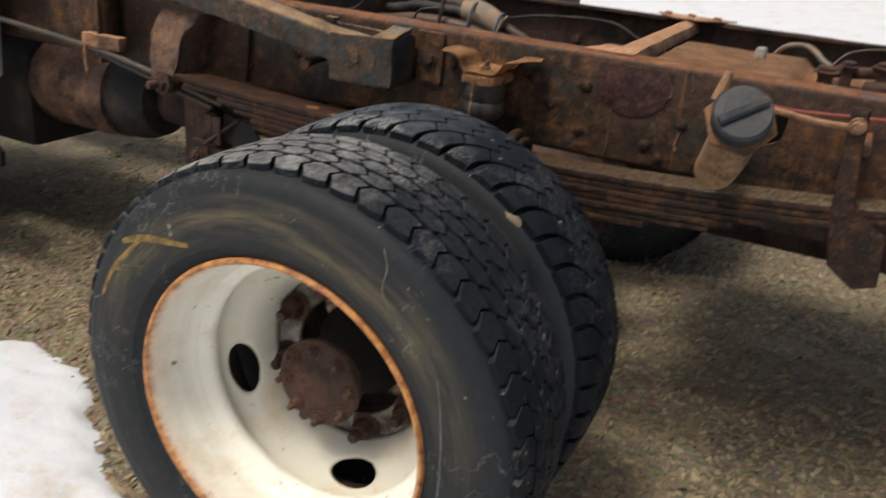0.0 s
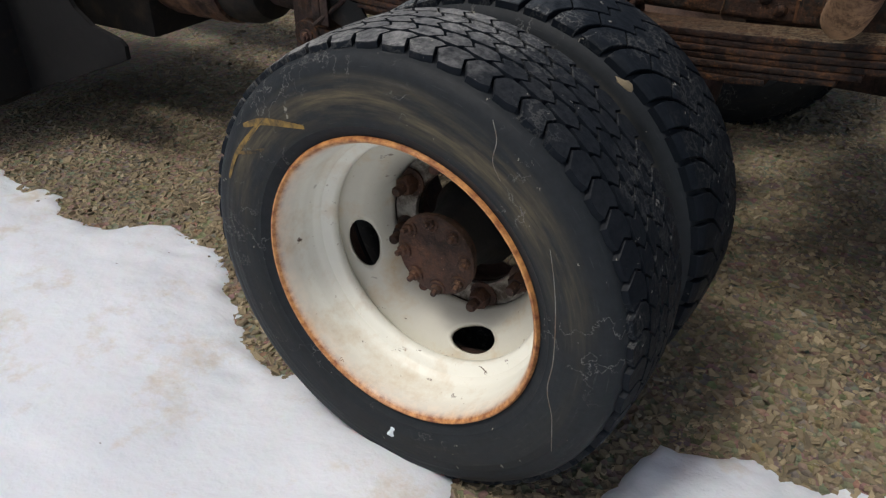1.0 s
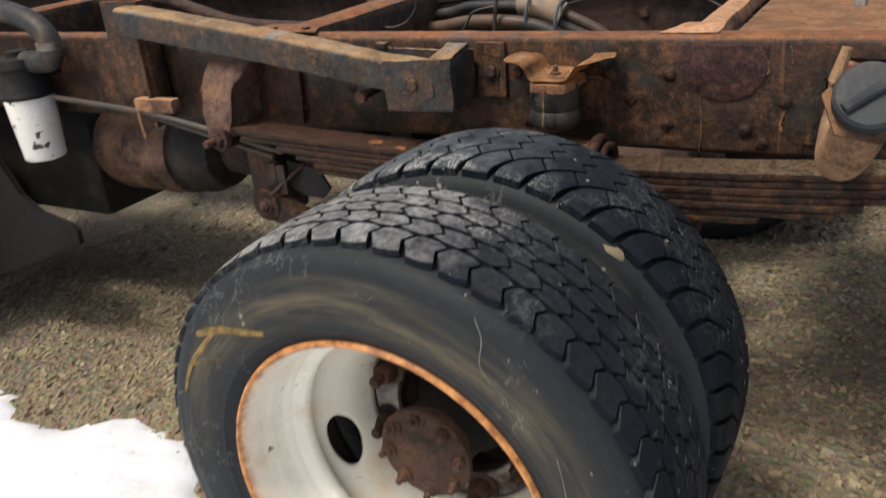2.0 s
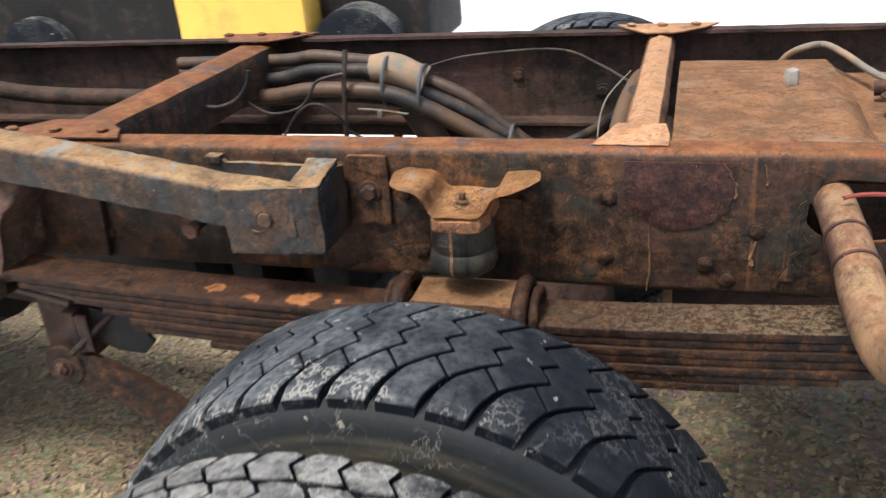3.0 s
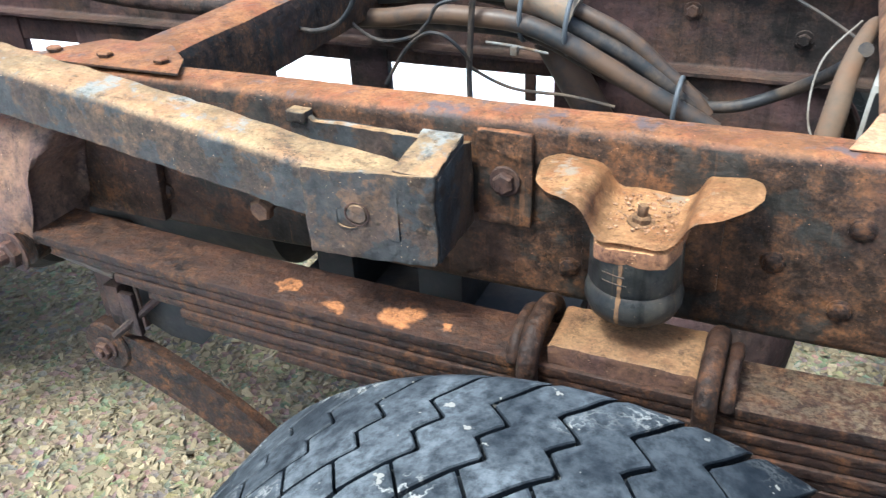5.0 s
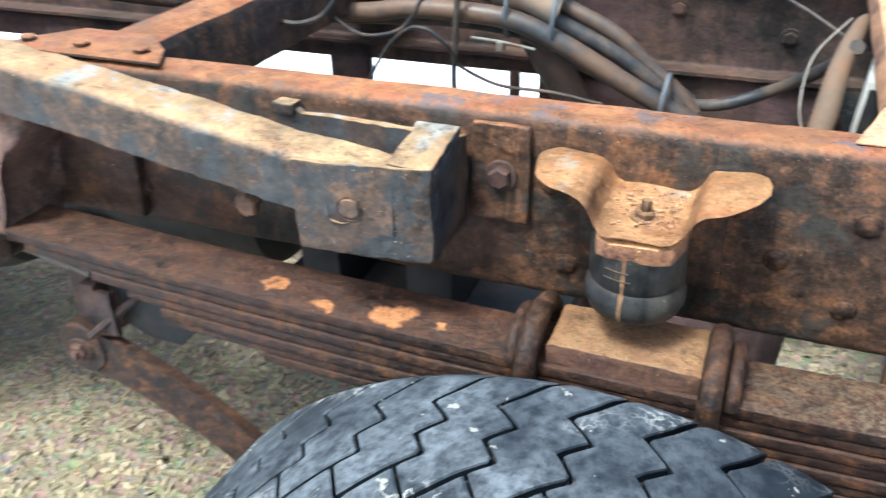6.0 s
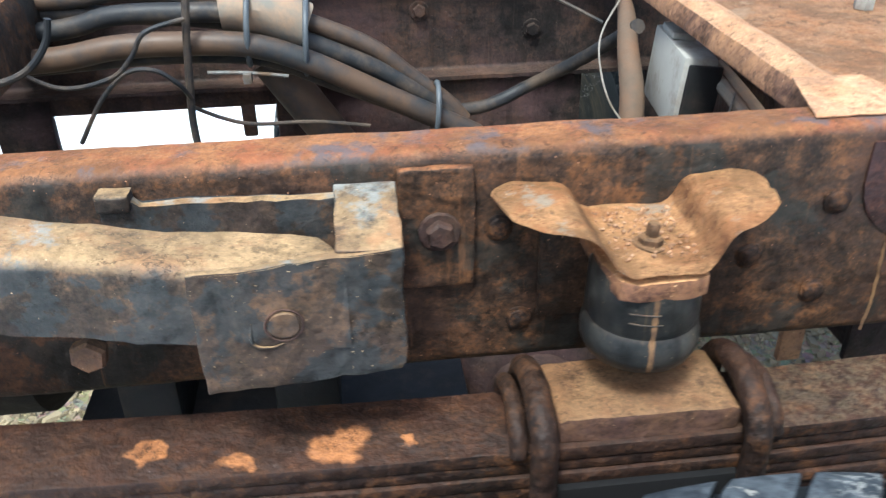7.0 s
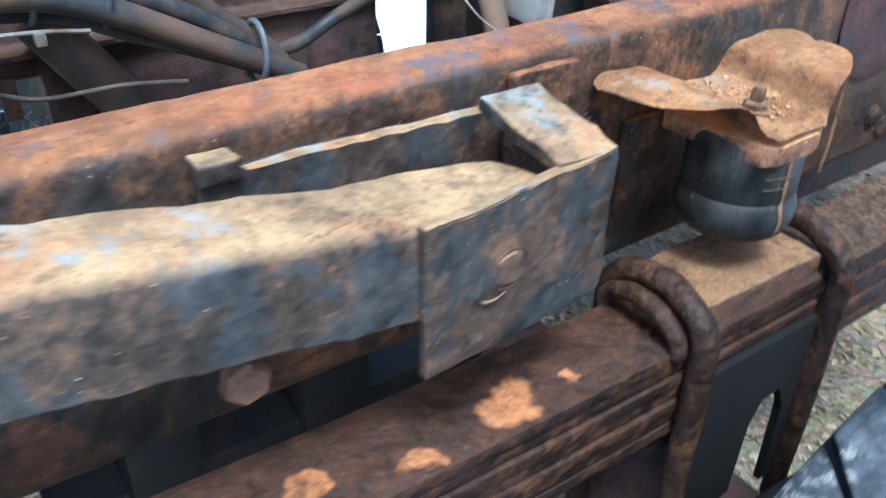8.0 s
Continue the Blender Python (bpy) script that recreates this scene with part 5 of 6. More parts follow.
# white outer rim: lip, bead seat, well, dished disc with four hand holes
bm = bmesh.new()
REAR = [(0.1425, 0.236), (0.165, 0.2365), (0.19, 0.245), (0.196, 0.262), (0.204, 0.262), (0.198, 0.2425), (0.17, 0.2415), (0.1425, 0.2405)]
rim_prof = [(0.012, 0.2625), (0.002, 0.2635), (-0.004, 0.2605), (-0.004, 0.2575), (0.002, 0.2525), (0.012, 0.2485), (0.035, 0.2465), (0.05, 0.2458), (0.056, 0.2438), (0.064, 0.2428), (0.08, 0.2412), (0.086, 0.2385), (0.0905, 0.2345), (0.097, 0.232), (0.1005, 0.2275), (0.106, 0.2175), (0.11, 0.2145), (0.116, 0.2128), (0.122, 0.213), (0.128, 0.216), (0.142, 0.2355),
            (0.142, 0.2405), (0.128, 0.236), (0.12, 0.219), (0.111, 0.2195), (0.104, 0.2305), (0.094, 0.2405), (0.084, 0.2455), (0.02, 0.2515)]
lathe(bm, rim_prof, (0, 0, WZ), "y", 110, closed=True)
rim = part("rim", bm, WHITE_WHEEL, outer, "white-painted steel rim with a rusted lip", smooth=0.5)
rim_origin = Vector((0, 0, WZ))


def recentre(ob, at):
    """Moves a part's origin, so that its material is laid out about that point."""
    ob.data.transform(Matrix.Translation(-Vector(at)))
    ob.location = Vector(at)
    return ob


recentre(rim, rim_origin)
# Rear of the white rim, coloured dark to stand for shade behind the disc.
part("rear_barrel", lathe(bmesh.new(), REAR, (0, 0, WZ), "y", 80, closed=True), RUST_DARK_SHADE, outer)


def disc_y(r):
    return float(np.interp(r, [0.15, 0.157, 0.163, 0.17, 0.178, 0.19, 0.205, 0.22, 0.236], [0.229, 0.226, 0.214, 0.197, 0.183, 0.169, 0.157, 0.147, 0.138]))


def disc_shape(a, v):
    return (v * math.cos(a), disc_y(v), WZ + v * math.sin(a))


bm = bmesh.new()
HOLE_R, R0, R1 = 0.196, 0.157, 0.2352
for centre in (-164, -74, 16, 106):
    rings = []
    for j in range(7):
        ring = []
        for k in range(64):
            t = 2 * math.pi * k / 64
            ca, sa = math.cos(t), math.sin(t)
            ea, er = 0.25 * ca, 0.0208 * sa
            wide, tall = math.pi / 4, (R1 - HOLE_R) if sa > 0 else (HOLE_R - R0)
            f = 1 / max(abs(ca), abs(sa))
            ba, br = wide * f * ca, tall * f * sa
            s = (j / 6) ** 1.3
            ring.append(bm.verts.new(disc_shape(radians(centre) + ea + (ba - ea) * s, HOLE_R + er + (br - er) * s)))
        rings.append(ring)
    for p, q in zip(rings, rings[1:]):
        for k in range(64):
            bm.faces.new((p[k], p[(k + 1) % 64], q[(k + 1) % 64], q[k]))
bmesh.ops.remove_doubles(bm, verts=bm.verts[:], dist=0.0004)
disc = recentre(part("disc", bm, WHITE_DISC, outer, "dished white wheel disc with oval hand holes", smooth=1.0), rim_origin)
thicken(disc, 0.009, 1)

# inner rim
bm = bmesh.new()
lathe(bm, [(0.51 - y, r) for y, r in rim_prof], (0, 0, WZ), "y", 72, closed=True)
part("rim", bm, RUST_DARK_SHADE, inner)
bm = bmesh.new()
lathe(bm, [(0.245, 0.112), (0.245, 0.2), (0.3, 0.235), (0.31, 0.235), (0.255, 0.2), (0.255, 0.112)], (0, 0, WZ), "y", 48, closed=True)
part("disc", bm, RUST_DARK_SHADE, inner)

# hub with clamp ring, nuts and axle flange
hub = thing("wheel_hub", "brown rusty wheel hub with studs, nuts and a bolted axle flange", "wheel hub", (0, 0.2, WZ))
bm = bmesh.new()
lathe(bm, [(0.2315, 0.158), (0.2305, 0.15), (0.2315, 0.128), (0.228, 0.116), (0.2295, 0.1125), (0.238, 0.112), (0.242, 0.12), (0.242, 0.158)], (0, 0, WZ), "y", 64, closed=True)
part("clamp_ring", bm, BARE_RING, hub, "scuffed pale steel ring")
for k in range(8):
    a = 2 * math.pi * k / 8 + 0.28
    at = (0.136 * math.cos(a), 0.229, WZ + 0.136 * math.sin(a))
    bm = bmesh.new()
    bolt(bm, at, (0, -1, 0), 0.0195, 0.03, 0.022)
    part("wheel_nut", bm, RUST_HUB, hub)
bm = bmesh.new()
lathe(bm, [(0.16, 0.06), (0.14, 0.066), (0.137, 0.076), (0.124, 0.078), (0.121, 0.074), (0.1205, 0.05), (0.1215, 0.0)], (0, 0, WZ), "y", 48)
# Barrel coloured black for the shade between clamp ring and flange.
part("hub_barrel", lathe(bmesh.new(), [(0.34, 0.09), (0.26, 0.088), (0.22, 0.066), (0.15, 0.058)], (0, 0, WZ), "y", 40), BLACK_PAINT_SHADE, hub)
part("axle_flange", roughen(bm, 0.0015, 0.03), RUST_HUB, hub, "brown axle flange")
for k in range(8):
    a = 2 * math.pi * k / 8 + 0.1
    bm = bmesh.new()
    bolt(bm, (0.063 * math.cos(a), 0.1215, WZ + 0.063 * math.sin(a)), (math.cos(a) * 0.25, -1, math.sin(a) * 0.25), 0.0105, 0.011, 0.01)
    part("flange_bolt", bm, RUST_HUB, hub)

# yellow paint strokes on the sidewall
def mark(points, width, name="paint_mark", mat=CRAYON, label="faded yellow crayon stroke"):
    bm = bmesh.new()
    pts = smooth_path([(x, 0, z) for x, z in points], 6)
    rows = []
    for i, p in enumerate(pts):
        d = (pts[min(i + 1, len(pts) - 1)] - pts[max(i - 1, 0)]).normalized()
        n = Vector((-d.z, 0, d.x)) * width * (0.6 + 0.5 * math.sin(math.pi * i / (len(pts) - 1))) * 0.5
        row = []
        for s in (-1, 1):
            q = p + s * n
            r = math.hypot(q.x, q.z - WZ)
            y = float(np.interp(r, [0.27, 0.284, 0.307, 0.332, 0.35, 0.362, 0.375, 0.386], [0.0, -0.0076, -0.0107, -0.012, -0.0101, -0.0076, -0.003, 0.003])) - 0.0008
            row.append(bm.verts.new((q.x, y, q.z)))
        rows.append(row)
    for a, b in zip(rows, rows[1:]):
        bm.faces.new((a[0], a[1], b[1], b[0]))
    part(name, bm, mat, outer, label)


mark([(-0.335, 0.52), (-0.31, 0.57), (-0.27, 0.615), (-0.245, 0.64)], 0.008)
mark([(-0.285, 0.628), (-0.23, 0.648), (-0.15, 0.655)], 0.011)
mark([(-0.31, 0.575), (-0.27, 0.585), (-0.24, 0.598)], 0.006)

mark([(0.277, 0.572), (0.286, 0.52), (0.291, 0.464), (0.292, 0.382), (0.286, 0.325), (0.298, 0.274), (0.3, 0.204)], 0.0016, "scuff_line", CLAMP_METAL, "pale crack line on the sidewall")
mark([(0.178, 0.735), (0.188, 0.71), (0.185, 0.68), (0.198, 0.654)], 0.0013, "scuff_line", CLAMP_METAL, "pale crack line on the sidewall")

# a crust of snow on the sidewall and a stone chip caught between the tyres
bm = bmesh.new()
bmesh.ops.create_icosphere(bm, subdivisions=3, radius=0.015, matrix=Matrix.Translation((-0.013, -0.009, 0.082)) @ Matrix.Diagonal((0.75, 0.3, 1.25, 1)))
part("snow_clot", roughen(bm, 0.006, 0.02), SNOW, outer, "small crust of snow")
bm = bmesh.new()
bmesh.ops.create_icosphere(bm, subdivisions=2, radius=0.012, matrix=Matrix.Translation((0.262, 0.246, 0.723)) @ Matrix.Rotation(0.6, 4, "Y") @ Matrix.Diagonal((1.3, 0.8, 0.4, 1)))
part("stone_chip", roughen(bm, 0.006, 0.014), STONES, inner, "pale stone chip caught on the tyre")

# axle and far-side wheels
axle = thing("rear_axle", "heavy rusty axle housing under the frame", "axle", (0, 1.2, WZ))
bm = bmesh.new()
tube(bm, [(0, 0.35, WZ), (0, 0.8, WZ), (0, 1.6, WZ), (0, 2.1, WZ)], 0.068, 24, curved=False)
part("axle_tube", bm, RUST_DARK_SHADE, axle)
bm = bmesh.new()
bmesh.ops.create_uvsphere(bm, u_segments=28, v_segments=16, radius=0.19, matrix=Matrix.Translation((0, 1.21, WZ)) @ Matrix.Diagonal((0.9, 0.8, 1, 1)))
part("differential", bm, RUST_DARK_SHADE, axle)
bm = bmesh.new()
tube(bm, [(-0.16, 1.21, WZ + 0.02), (-1.5, 1.21, 0.5), (-3.1, 1.21, 0.6)], 0.05, 20, curved=False)
part("drive_shaft", bm, RUST_DARK_SHADE, axle)
bm = bmesh.new()
lathe(bm, [(0.52, 0.0), (0.52, 0.12), (0.53, 0.13), (0.6, 0.13), (0.61, 0.11), (0.61, 0.0)], (0, 0, WZ), "y", 48)
part("brake_drum", bm, BLACK_PAINT_SHADE, axle)

for y0, nm in ((1.9, "inner_wheel"), (2.18, "outer_wheel")):
    w2 = thing(nm, "dual truck wheel on the far side, dusty black tyre", "wheel", (0, y0 + 0.117, WZ))
    t2 = part("tyre", lathe(bmesh.new(), tyre_profile(y0, 0.234, 0.262), (0, 0, WZ), "y", 72, closed=True), SIDEWALL, w2)
    for r in range(2):
        me, ph = inner_block(r)
        for k in range(47):
            ob = new("tread_block", me)
            ob.parent = t2
            ob.matrix_basis = Matrix.Translation((0, y0 - 0.288, WZ)) @ Matrix.Rotation(2 * math.pi * (k + ph) / 47, 4, "Y")
    part("rim", lathe(bmesh.new(), [(y0 + 0.02 + y, r) for y, r in rim_prof], (0, 0, WZ), "y", 48, closed=True), RUST_DARK_SHADE, w2)


# ---------- fuel filler ----------
fill = thing("fuel_filler", "rusty filler pipe through the rail with a grey cap", "fuel filler", (0.5, 0.65, 0.84))
bm = bmesh.new()
NECK = [(0.475, 0.9, 0.85), (0.487, 0.786, 0.838), (0.495, 0.66, 0.82), (0.5, 0.56, 0.802), (0.513, 0.46, 0.803), (0.532, 0.41, 0.85), (0.544, 0.368, 0.896)]
tube(bm, NECK, [0.024, 0.0255, 0.026, 0.0275, 0.032, 0.034, 0.032], 22, 10)
part("pipe", bm, RUST_PIPE, fill, "scaly pinkish-brown filler pipe")
for a, b, f in ((1, 2, 0.75), (2, 3, 0.3)):
    c, d = Vector(NECK[a]).lerp(Vector(NECK[b]), f), (Vector(NECK[b]) - Vector(NECK[a])).normalized()
    part("band", tube(bmesh.new(), [c - d * 0.0022, c + d * 0.0022], 0.0284, 22, curved=False), RUST_HUB, fill)
capd = Vector((0.12, -0.8, 0.58)).normalized()
c0 = Vector((0.545, 0.36, 0.909))
bm = bmesh.new()
tube(bm, [c0 - capd * 0.02, c0 + capd * 0.004], 0.036, 24, curved=False)
part("neck", bm, RUST_PIPE, fill)
part("flange", prism(bmesh.new(), [c0 - capd * 0.012 + 0.054 * (math.cos(k * math.pi / 3) * capd.orthogonal().normalized() + math.sin(k * math.pi / 3) * capd.cross(capd.orthogonal().normalized())) for k in range(6)], capd * 0.008, 0.002), RUST_BLOCK, fill)
bm = bmesh.new()
tube(bm, [c0, c0 + capd * 0.022, c0 + capd * 0.027], [0.042, 0.0425, 0.0385], 40, curved=False)
cap = part("cap", bm, CAP_GREY, fill, "grey ribbed screw cap")
part("vent_stub", tube(bmesh.new(), [c0 + Vector((-0.04, 0.012, 0.02)), c0 + Vector((-0.03, 0.014, 0.062))], [0.009, 0.006], 10, curved=False), RUST_PIPE, fill)
bm = bmesh.new()
ax = (Vector((0.75, 0.1, 0.65)) - capd * Vector((0.75, 0.1, 0.65)).dot(capd)).normalized()
tube(bm, [c0 + capd * 0.031 - ax * 0.036, c0 + capd * 0.031 + ax * 0.036], 0.007, 8, curved=False)
part("grip", bm, CAP_GREY, cap)
bm = bmesh.new()
tube(bm, [(0.488, 0.72, 0.868), (0.52, 0.735, 0.868), (0.6, 0.75, 0.862), (0.75, 0.76, 0.87)], 0.003, 6)
part("wire", bm, RED_WIRE, fill, "thin red wire")
# fittings on the deck
fit_thing = thing("pipe_fittings", "cluster of rusty pipe fittings and hose ends on the deck plate", "pipe fittings", (0.68, 1.18, 0.87))
for p, q, r in (((0.6, 1.22, 0.872), (0.74, 1.2, 0.888), 0.013), ((0.62, 1.12, 0.85), (0.62, 1.12, 0.885), 0.016), ((0.66, 1.18, 0.85), (0.66, 1.18, 0.895), 0.013), ((0.7, 1.1, 0.868), (0.86, 1.06, 0.88), 0.015), ((0.735, 1.2, 0.855), (0.735, 1.2, 0.9), 0.017)):
    bm = bmesh.new()
    tube(bm, [p, q], r, 12, curved=False)
    bolt(bm, q, Vector(q) - Vector(p), r * 1.2, 0.012)
    part("fitting", bm, RUST_HUB, fit_thing)
bm = bmesh.new()
tube(bm, [(0.62, 1.12, 0.885), (0.66, 1.15, 0.93), (0.76, 1.18, 0.94), (0.86, 1.2, 0.9)], 0.003, 6)
part("cable", bm, HOSE_BLACK, fit_thing)
solo("loose_hose", tube(bmesh.new(), [(0.45, 1.53, 0.8), (0.48, 1.505, 0.86), (0.51, 1.47, 0.888), (0.55, 1.485, 0.89), (0.58, 1.41, 0.886), (0.6, 1.31, 0.884), (0.625, 1.26, 0.878), (0.66, 1.22, 0.874)], 0.0065, 12), SLEEVE, "thin pale hose lying over the deck plate edge", "hose")

# ---------- hose bundle ----------
bundle = thing("hose_bundle", "sagging bundle of dusty rubber hoses tied along the frame", "hose bundle", (-0.4, 1.5, 0.8))
HOSES = [
    ([(-0.95, 1.53, 0.862), (-0.66, 1.52, 0.868), (-0.57, 1.515, 0.878), (-0.48, 1.51, 0.87), (-0.39, 1.5, 0.86), (-0.28, 1.5, 0.82), (-0.19, 1.5, 0.778), (-0.125, 1.5, 0.724), (-0.07, 1.5, 0.68), (-0.04, 1.5, 0.645)], 0.0145, HOSE_BLUE),
    ([(-0.95, 1.5, 0.81), (-0.673, 1.495, 0.828), (-0.578, 1.49, 0.848), (-0.48, 1.485, 0.85), (-0.39, 1.48, 0.843), (-0.276, 1.485, 0.79), (-0.181, 1.49, 0.744), (-0.104, 1.495, 0.693), (-0.055, 1.5, 0.655)], 0.0155, HOSE_BLACK),
    ([(-0.95, 1.46, 0.785), (-0.68, 1.45, 0.796), (-0.573, 1.445, 0.812), (-0.477, 1.44, 0.815), (-0.372, 1.445, 0.806), (-0.283, 1.45, 0.772), (-0.172, 1.46, 0.71), (-0.085, 1.47, 0.662), (-0.02, 1.48, 0.625)], 0.0185, HOSE_BLUE),
    ([(-0.95, 1.53, 0.835), (-0.7, 1.53, 0.846), (-0.55, 1.525, 0.838), (-0.42, 1.51, 0.828), (-0.3, 1.51, 0.8), (-0.2, 1.515, 0.75), (-0.11, 1.52, 0.7), (-0.05, 1.52, 0.66)], 0.013, HOSE_BLACK),
    ([(-0.9, 1.48, 0.765), (-0.66, 1.47, 0.782), (-0.5, 1.465, 0.79), (-0.36, 1.47, 0.778), (-0.25, 1.475, 0.73), (-0.14, 1.48, 0.68), (-0.06, 1.49, 0.64)], 0.0125, HOSE_BLACK),
    ([(-0.08, 1.5, 0.662), (0.0, 1.52, 0.66), (0.074, 1.53, 0.687), (0.14, 1.47, 0.745), (0.18, 1.4, 0.8), (0.19, 1.33, 0.84)], 0.011, HOSE_BLACK),
]
for pts, r, mat in HOSES:
    part("hose", tube(bmesh.new(), pts, r, 14, 8), mat, bundle)
part("sleeve", roughen(tube(bmesh.new(), [(-0.415, 1.49, 0.852), (-0.36, 1.49, 0.848), (-0.29, 1.492, 0.82)], [0.034, 0.037, 0.034], 18, 8), 0.004, 0.03), SLEEVE, bundle, "dusty sleeve round the hoses")
for x, z, r in ((-0.375, 0.825, 0.047), (-0.29, 0.805, 0.046), (-0.09, 0.675, 0.038)):
    bm = bmesh.new()
    ring = [(x + 0.004 * math.sin(a), 1.475 + r * math.cos(a), z + 1.2 * r * math.sin(a)) for a in [2 * math.pi * k / 20 for k in range(21)]]
    tube(bm, ring, 0.0045, 8, curved=False)
    part("tie", bm, TIE_PLASTIC, bundle)
bm = bmesh.new()
tube(bm, [(-0.44, 1.43, 0.772), (-0.38, 1.425, 0.77), (-0.32, 1.43, 0.76)], 0.003, 8)
box(bm, (-0.387, 1.412, 0.756), (-0.374, 1.428, 0.772), 0.002)
part("clamp_screw", bm, CLAMP_METAL, bundle)

strap = thing("corrugated_cable", "thin corrugated black cable hanging across the frame opening", "cable", (-0.45, 1.3, 0.8))
part("cable_run", tube(bmesh.new(), [(-0.45, 1.42, 0.91), (-0.458, 1.41, 0.84), (-0.466, 1.413, 0.76), (-0.471, 1.417, 0.683), (-0.46, 1.41, 0.55)], 0.0062, 10, 24, 0.1), HOSE_BLACK, strap)
for name, pts, r in (
    ("loose_wire", [(-0.83, 1.2, 0.765), (-0.79, 1.2, 0.805), (-0.753, 1.2, 0.837), (-0.71, 1.2, 0.845), (-0.66, 1.2, 0.843), (-0.615, 1.2, 0.858), (-0.585, 1.2, 0.89), (-0.575, 1.2, 0.92)], 0.0045),
    ("loose_wire", [(-0.72, 1.38, 0.87), (-0.704, 1.38, 0.815), (-0.642, 1.38, 0.776), (-0.57, 1.38, 0.786), (-0.535, 1.38, 0.815), (-0.51, 1.38, 0.85), (-0.456, 1.4, 0.862)], 0.0036),
    ("loose_wire", [(-0.63, 1.38, 0.69), (-0.588, 1.38, 0.755), (-0.546, 1.38, 0.793), (-0.506, 1.38, 0.795), (-0.478, 1.39, 0.77), (-0.466, 1.41, 0.74)], 0.0036),
    ("loose_wire", [(-0.472, 1.43, 0.72), (-0.43, 1.44, 0.695), (-0.382, 1.45, 0.678), (-0.289, 1.45, 0.676), (-0.2, 1.46, 0.66)], 0.0034),
    ("loose_wire", [(-0.3, 1.55, 0.84), (-0.2, 1.57, 0.86), (0.0, 1.575, 0.87), (0.1, 1.55, 0.84), (0.19, 1.5, 0.8)], 0.003),
):
    solo(name, tube(bmesh.new(), pts, r, 8, 8), HOSE_BLACK, "loose dark wire strung inside the frame", "wire", group="wires in the frame")

solo("frame_pipe", tube(bmesh.new(), [(-2.2, 1.45, 0.94), (-1.78, 1.45, 0.9), (-1.6, 1.45, 0.855), (-1.44, 1.45, 0.815), (-1.23, 1.45, 0.798), (-0.85, 1.46, 0.79)], 0.022, 14), RUST_DARK_SHADE, "dark rusty pipe running along the far rail", "pipe")

# dark panels added below the far rail to close the view, leaving open slots
blockout_far = thing("far_blockout", "dark block-out panels under the far rail", "bracket", (-0.5, 1.55, 0.6))
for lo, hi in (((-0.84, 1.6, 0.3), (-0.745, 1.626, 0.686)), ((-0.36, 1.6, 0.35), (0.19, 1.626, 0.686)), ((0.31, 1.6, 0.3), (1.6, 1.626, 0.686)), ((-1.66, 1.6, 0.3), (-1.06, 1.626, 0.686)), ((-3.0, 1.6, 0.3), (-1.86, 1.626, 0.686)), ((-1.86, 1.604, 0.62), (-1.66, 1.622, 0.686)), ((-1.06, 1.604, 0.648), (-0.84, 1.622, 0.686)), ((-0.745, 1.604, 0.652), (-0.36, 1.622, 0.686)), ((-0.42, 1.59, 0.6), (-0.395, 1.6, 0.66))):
    part("hanger", roughen(box(bmesh.new(), lo, hi, 0.004), 0.002, 0.05), RUST_DARK_SHADE, blockout_far)

# leaning brace under the hoses
shock = thing("shock_absorber", "leaning grey shock absorber tube inside the frame", "shock absorber", (-0.25, 1.55, 0.6))
part("body", tube(bmesh.new(), [(-0.36, 1.565, 0.75), (-0.17, 1.54, 0.47)], 0.034, 20, curved=False), HOSE_BLUE, shock)
part("rod", tube(bmesh.new(), [(-0.17, 1.54, 0.47), (-0.09, 1.53, 0.35)], 0.014, 12, curved=False), GALV, shock)

# added black tank and boxes that fill the shaded void inside the near rail
air = thing("void_filler", "added black filler for the shaded void inside the near rail", "air tank", (-0.7, 1.0, 0.64))
part("shell", lathe(bmesh.new(), [(-1.05, 0.0), (-1.05, 0.07), (-1.0, 0.105), (-0.58, 0.105), (-0.545, 0.07), (-0.545, 0.0)], (0, 0.99, 0.64), "x", 32), BLACK_PAINT_SHADE, air)
part("bracket", box(bmesh.new(), (-0.485, 0.86, 0.45), (-0.425, 1.1, 0.76), 0.006), BLACK_PAINT_SHADE, air)
part("bracket", box(bmesh.new(), (-0.33, 0.87, 0.42), (-0.262, 1.1, 0.75), 0.006), BLACK_PAINT_SHADE, air)
part("valve", lathe(bmesh.new(), [(0.535, 0.0), (0.535, 0.05), (0.7, 0.055), (0.72, 0.0)], (-0.38, 1.02, 0), "z", 20), BLACK_PAINT_SHADE, air)
part("shelf", box(bmesh.new(), (-0.545, 0.88, 0.535), (-0.12, 1.1, 0.56), 0.004), BLACK_PAINT_SHADE, air)


# relay box and corrugated conduit beside the second cross-member
relay = thing("relay_box", "grey-white plastic box strapped to the cross-member", "relay box", (0.228, 1.24, 0.792))
m = Matrix.Translation((0.228, 1.24, 0.792)) @ Matrix.Rotation(radians(-6), 4, "Z") @ Matrix.Rotation(radians(5), 4, "Y")
part("case", box(bmesh.new(), (-0.026, -0.075, -0.055), (0.02, 0.085, 0.05), 0.006, m), WHITE_BOX, relay)
part("side", box(bmesh.new(), (-0.02, -0.085, -0.05), (0.024, -0.077, 0.042), 0.003, m), BLACK_PAINT_SHADE, relay)
part("latch", box(bmesh.new(), (-0.024, 0.0, 0.05), (0.01, 0.06, 0.06), 0.004, m), WHITE_BOX, relay)
conduit = thing("conduit", "dusty corrugated conduit bound with pale cord", "conduit", (0.1, 1.0, 0.8))
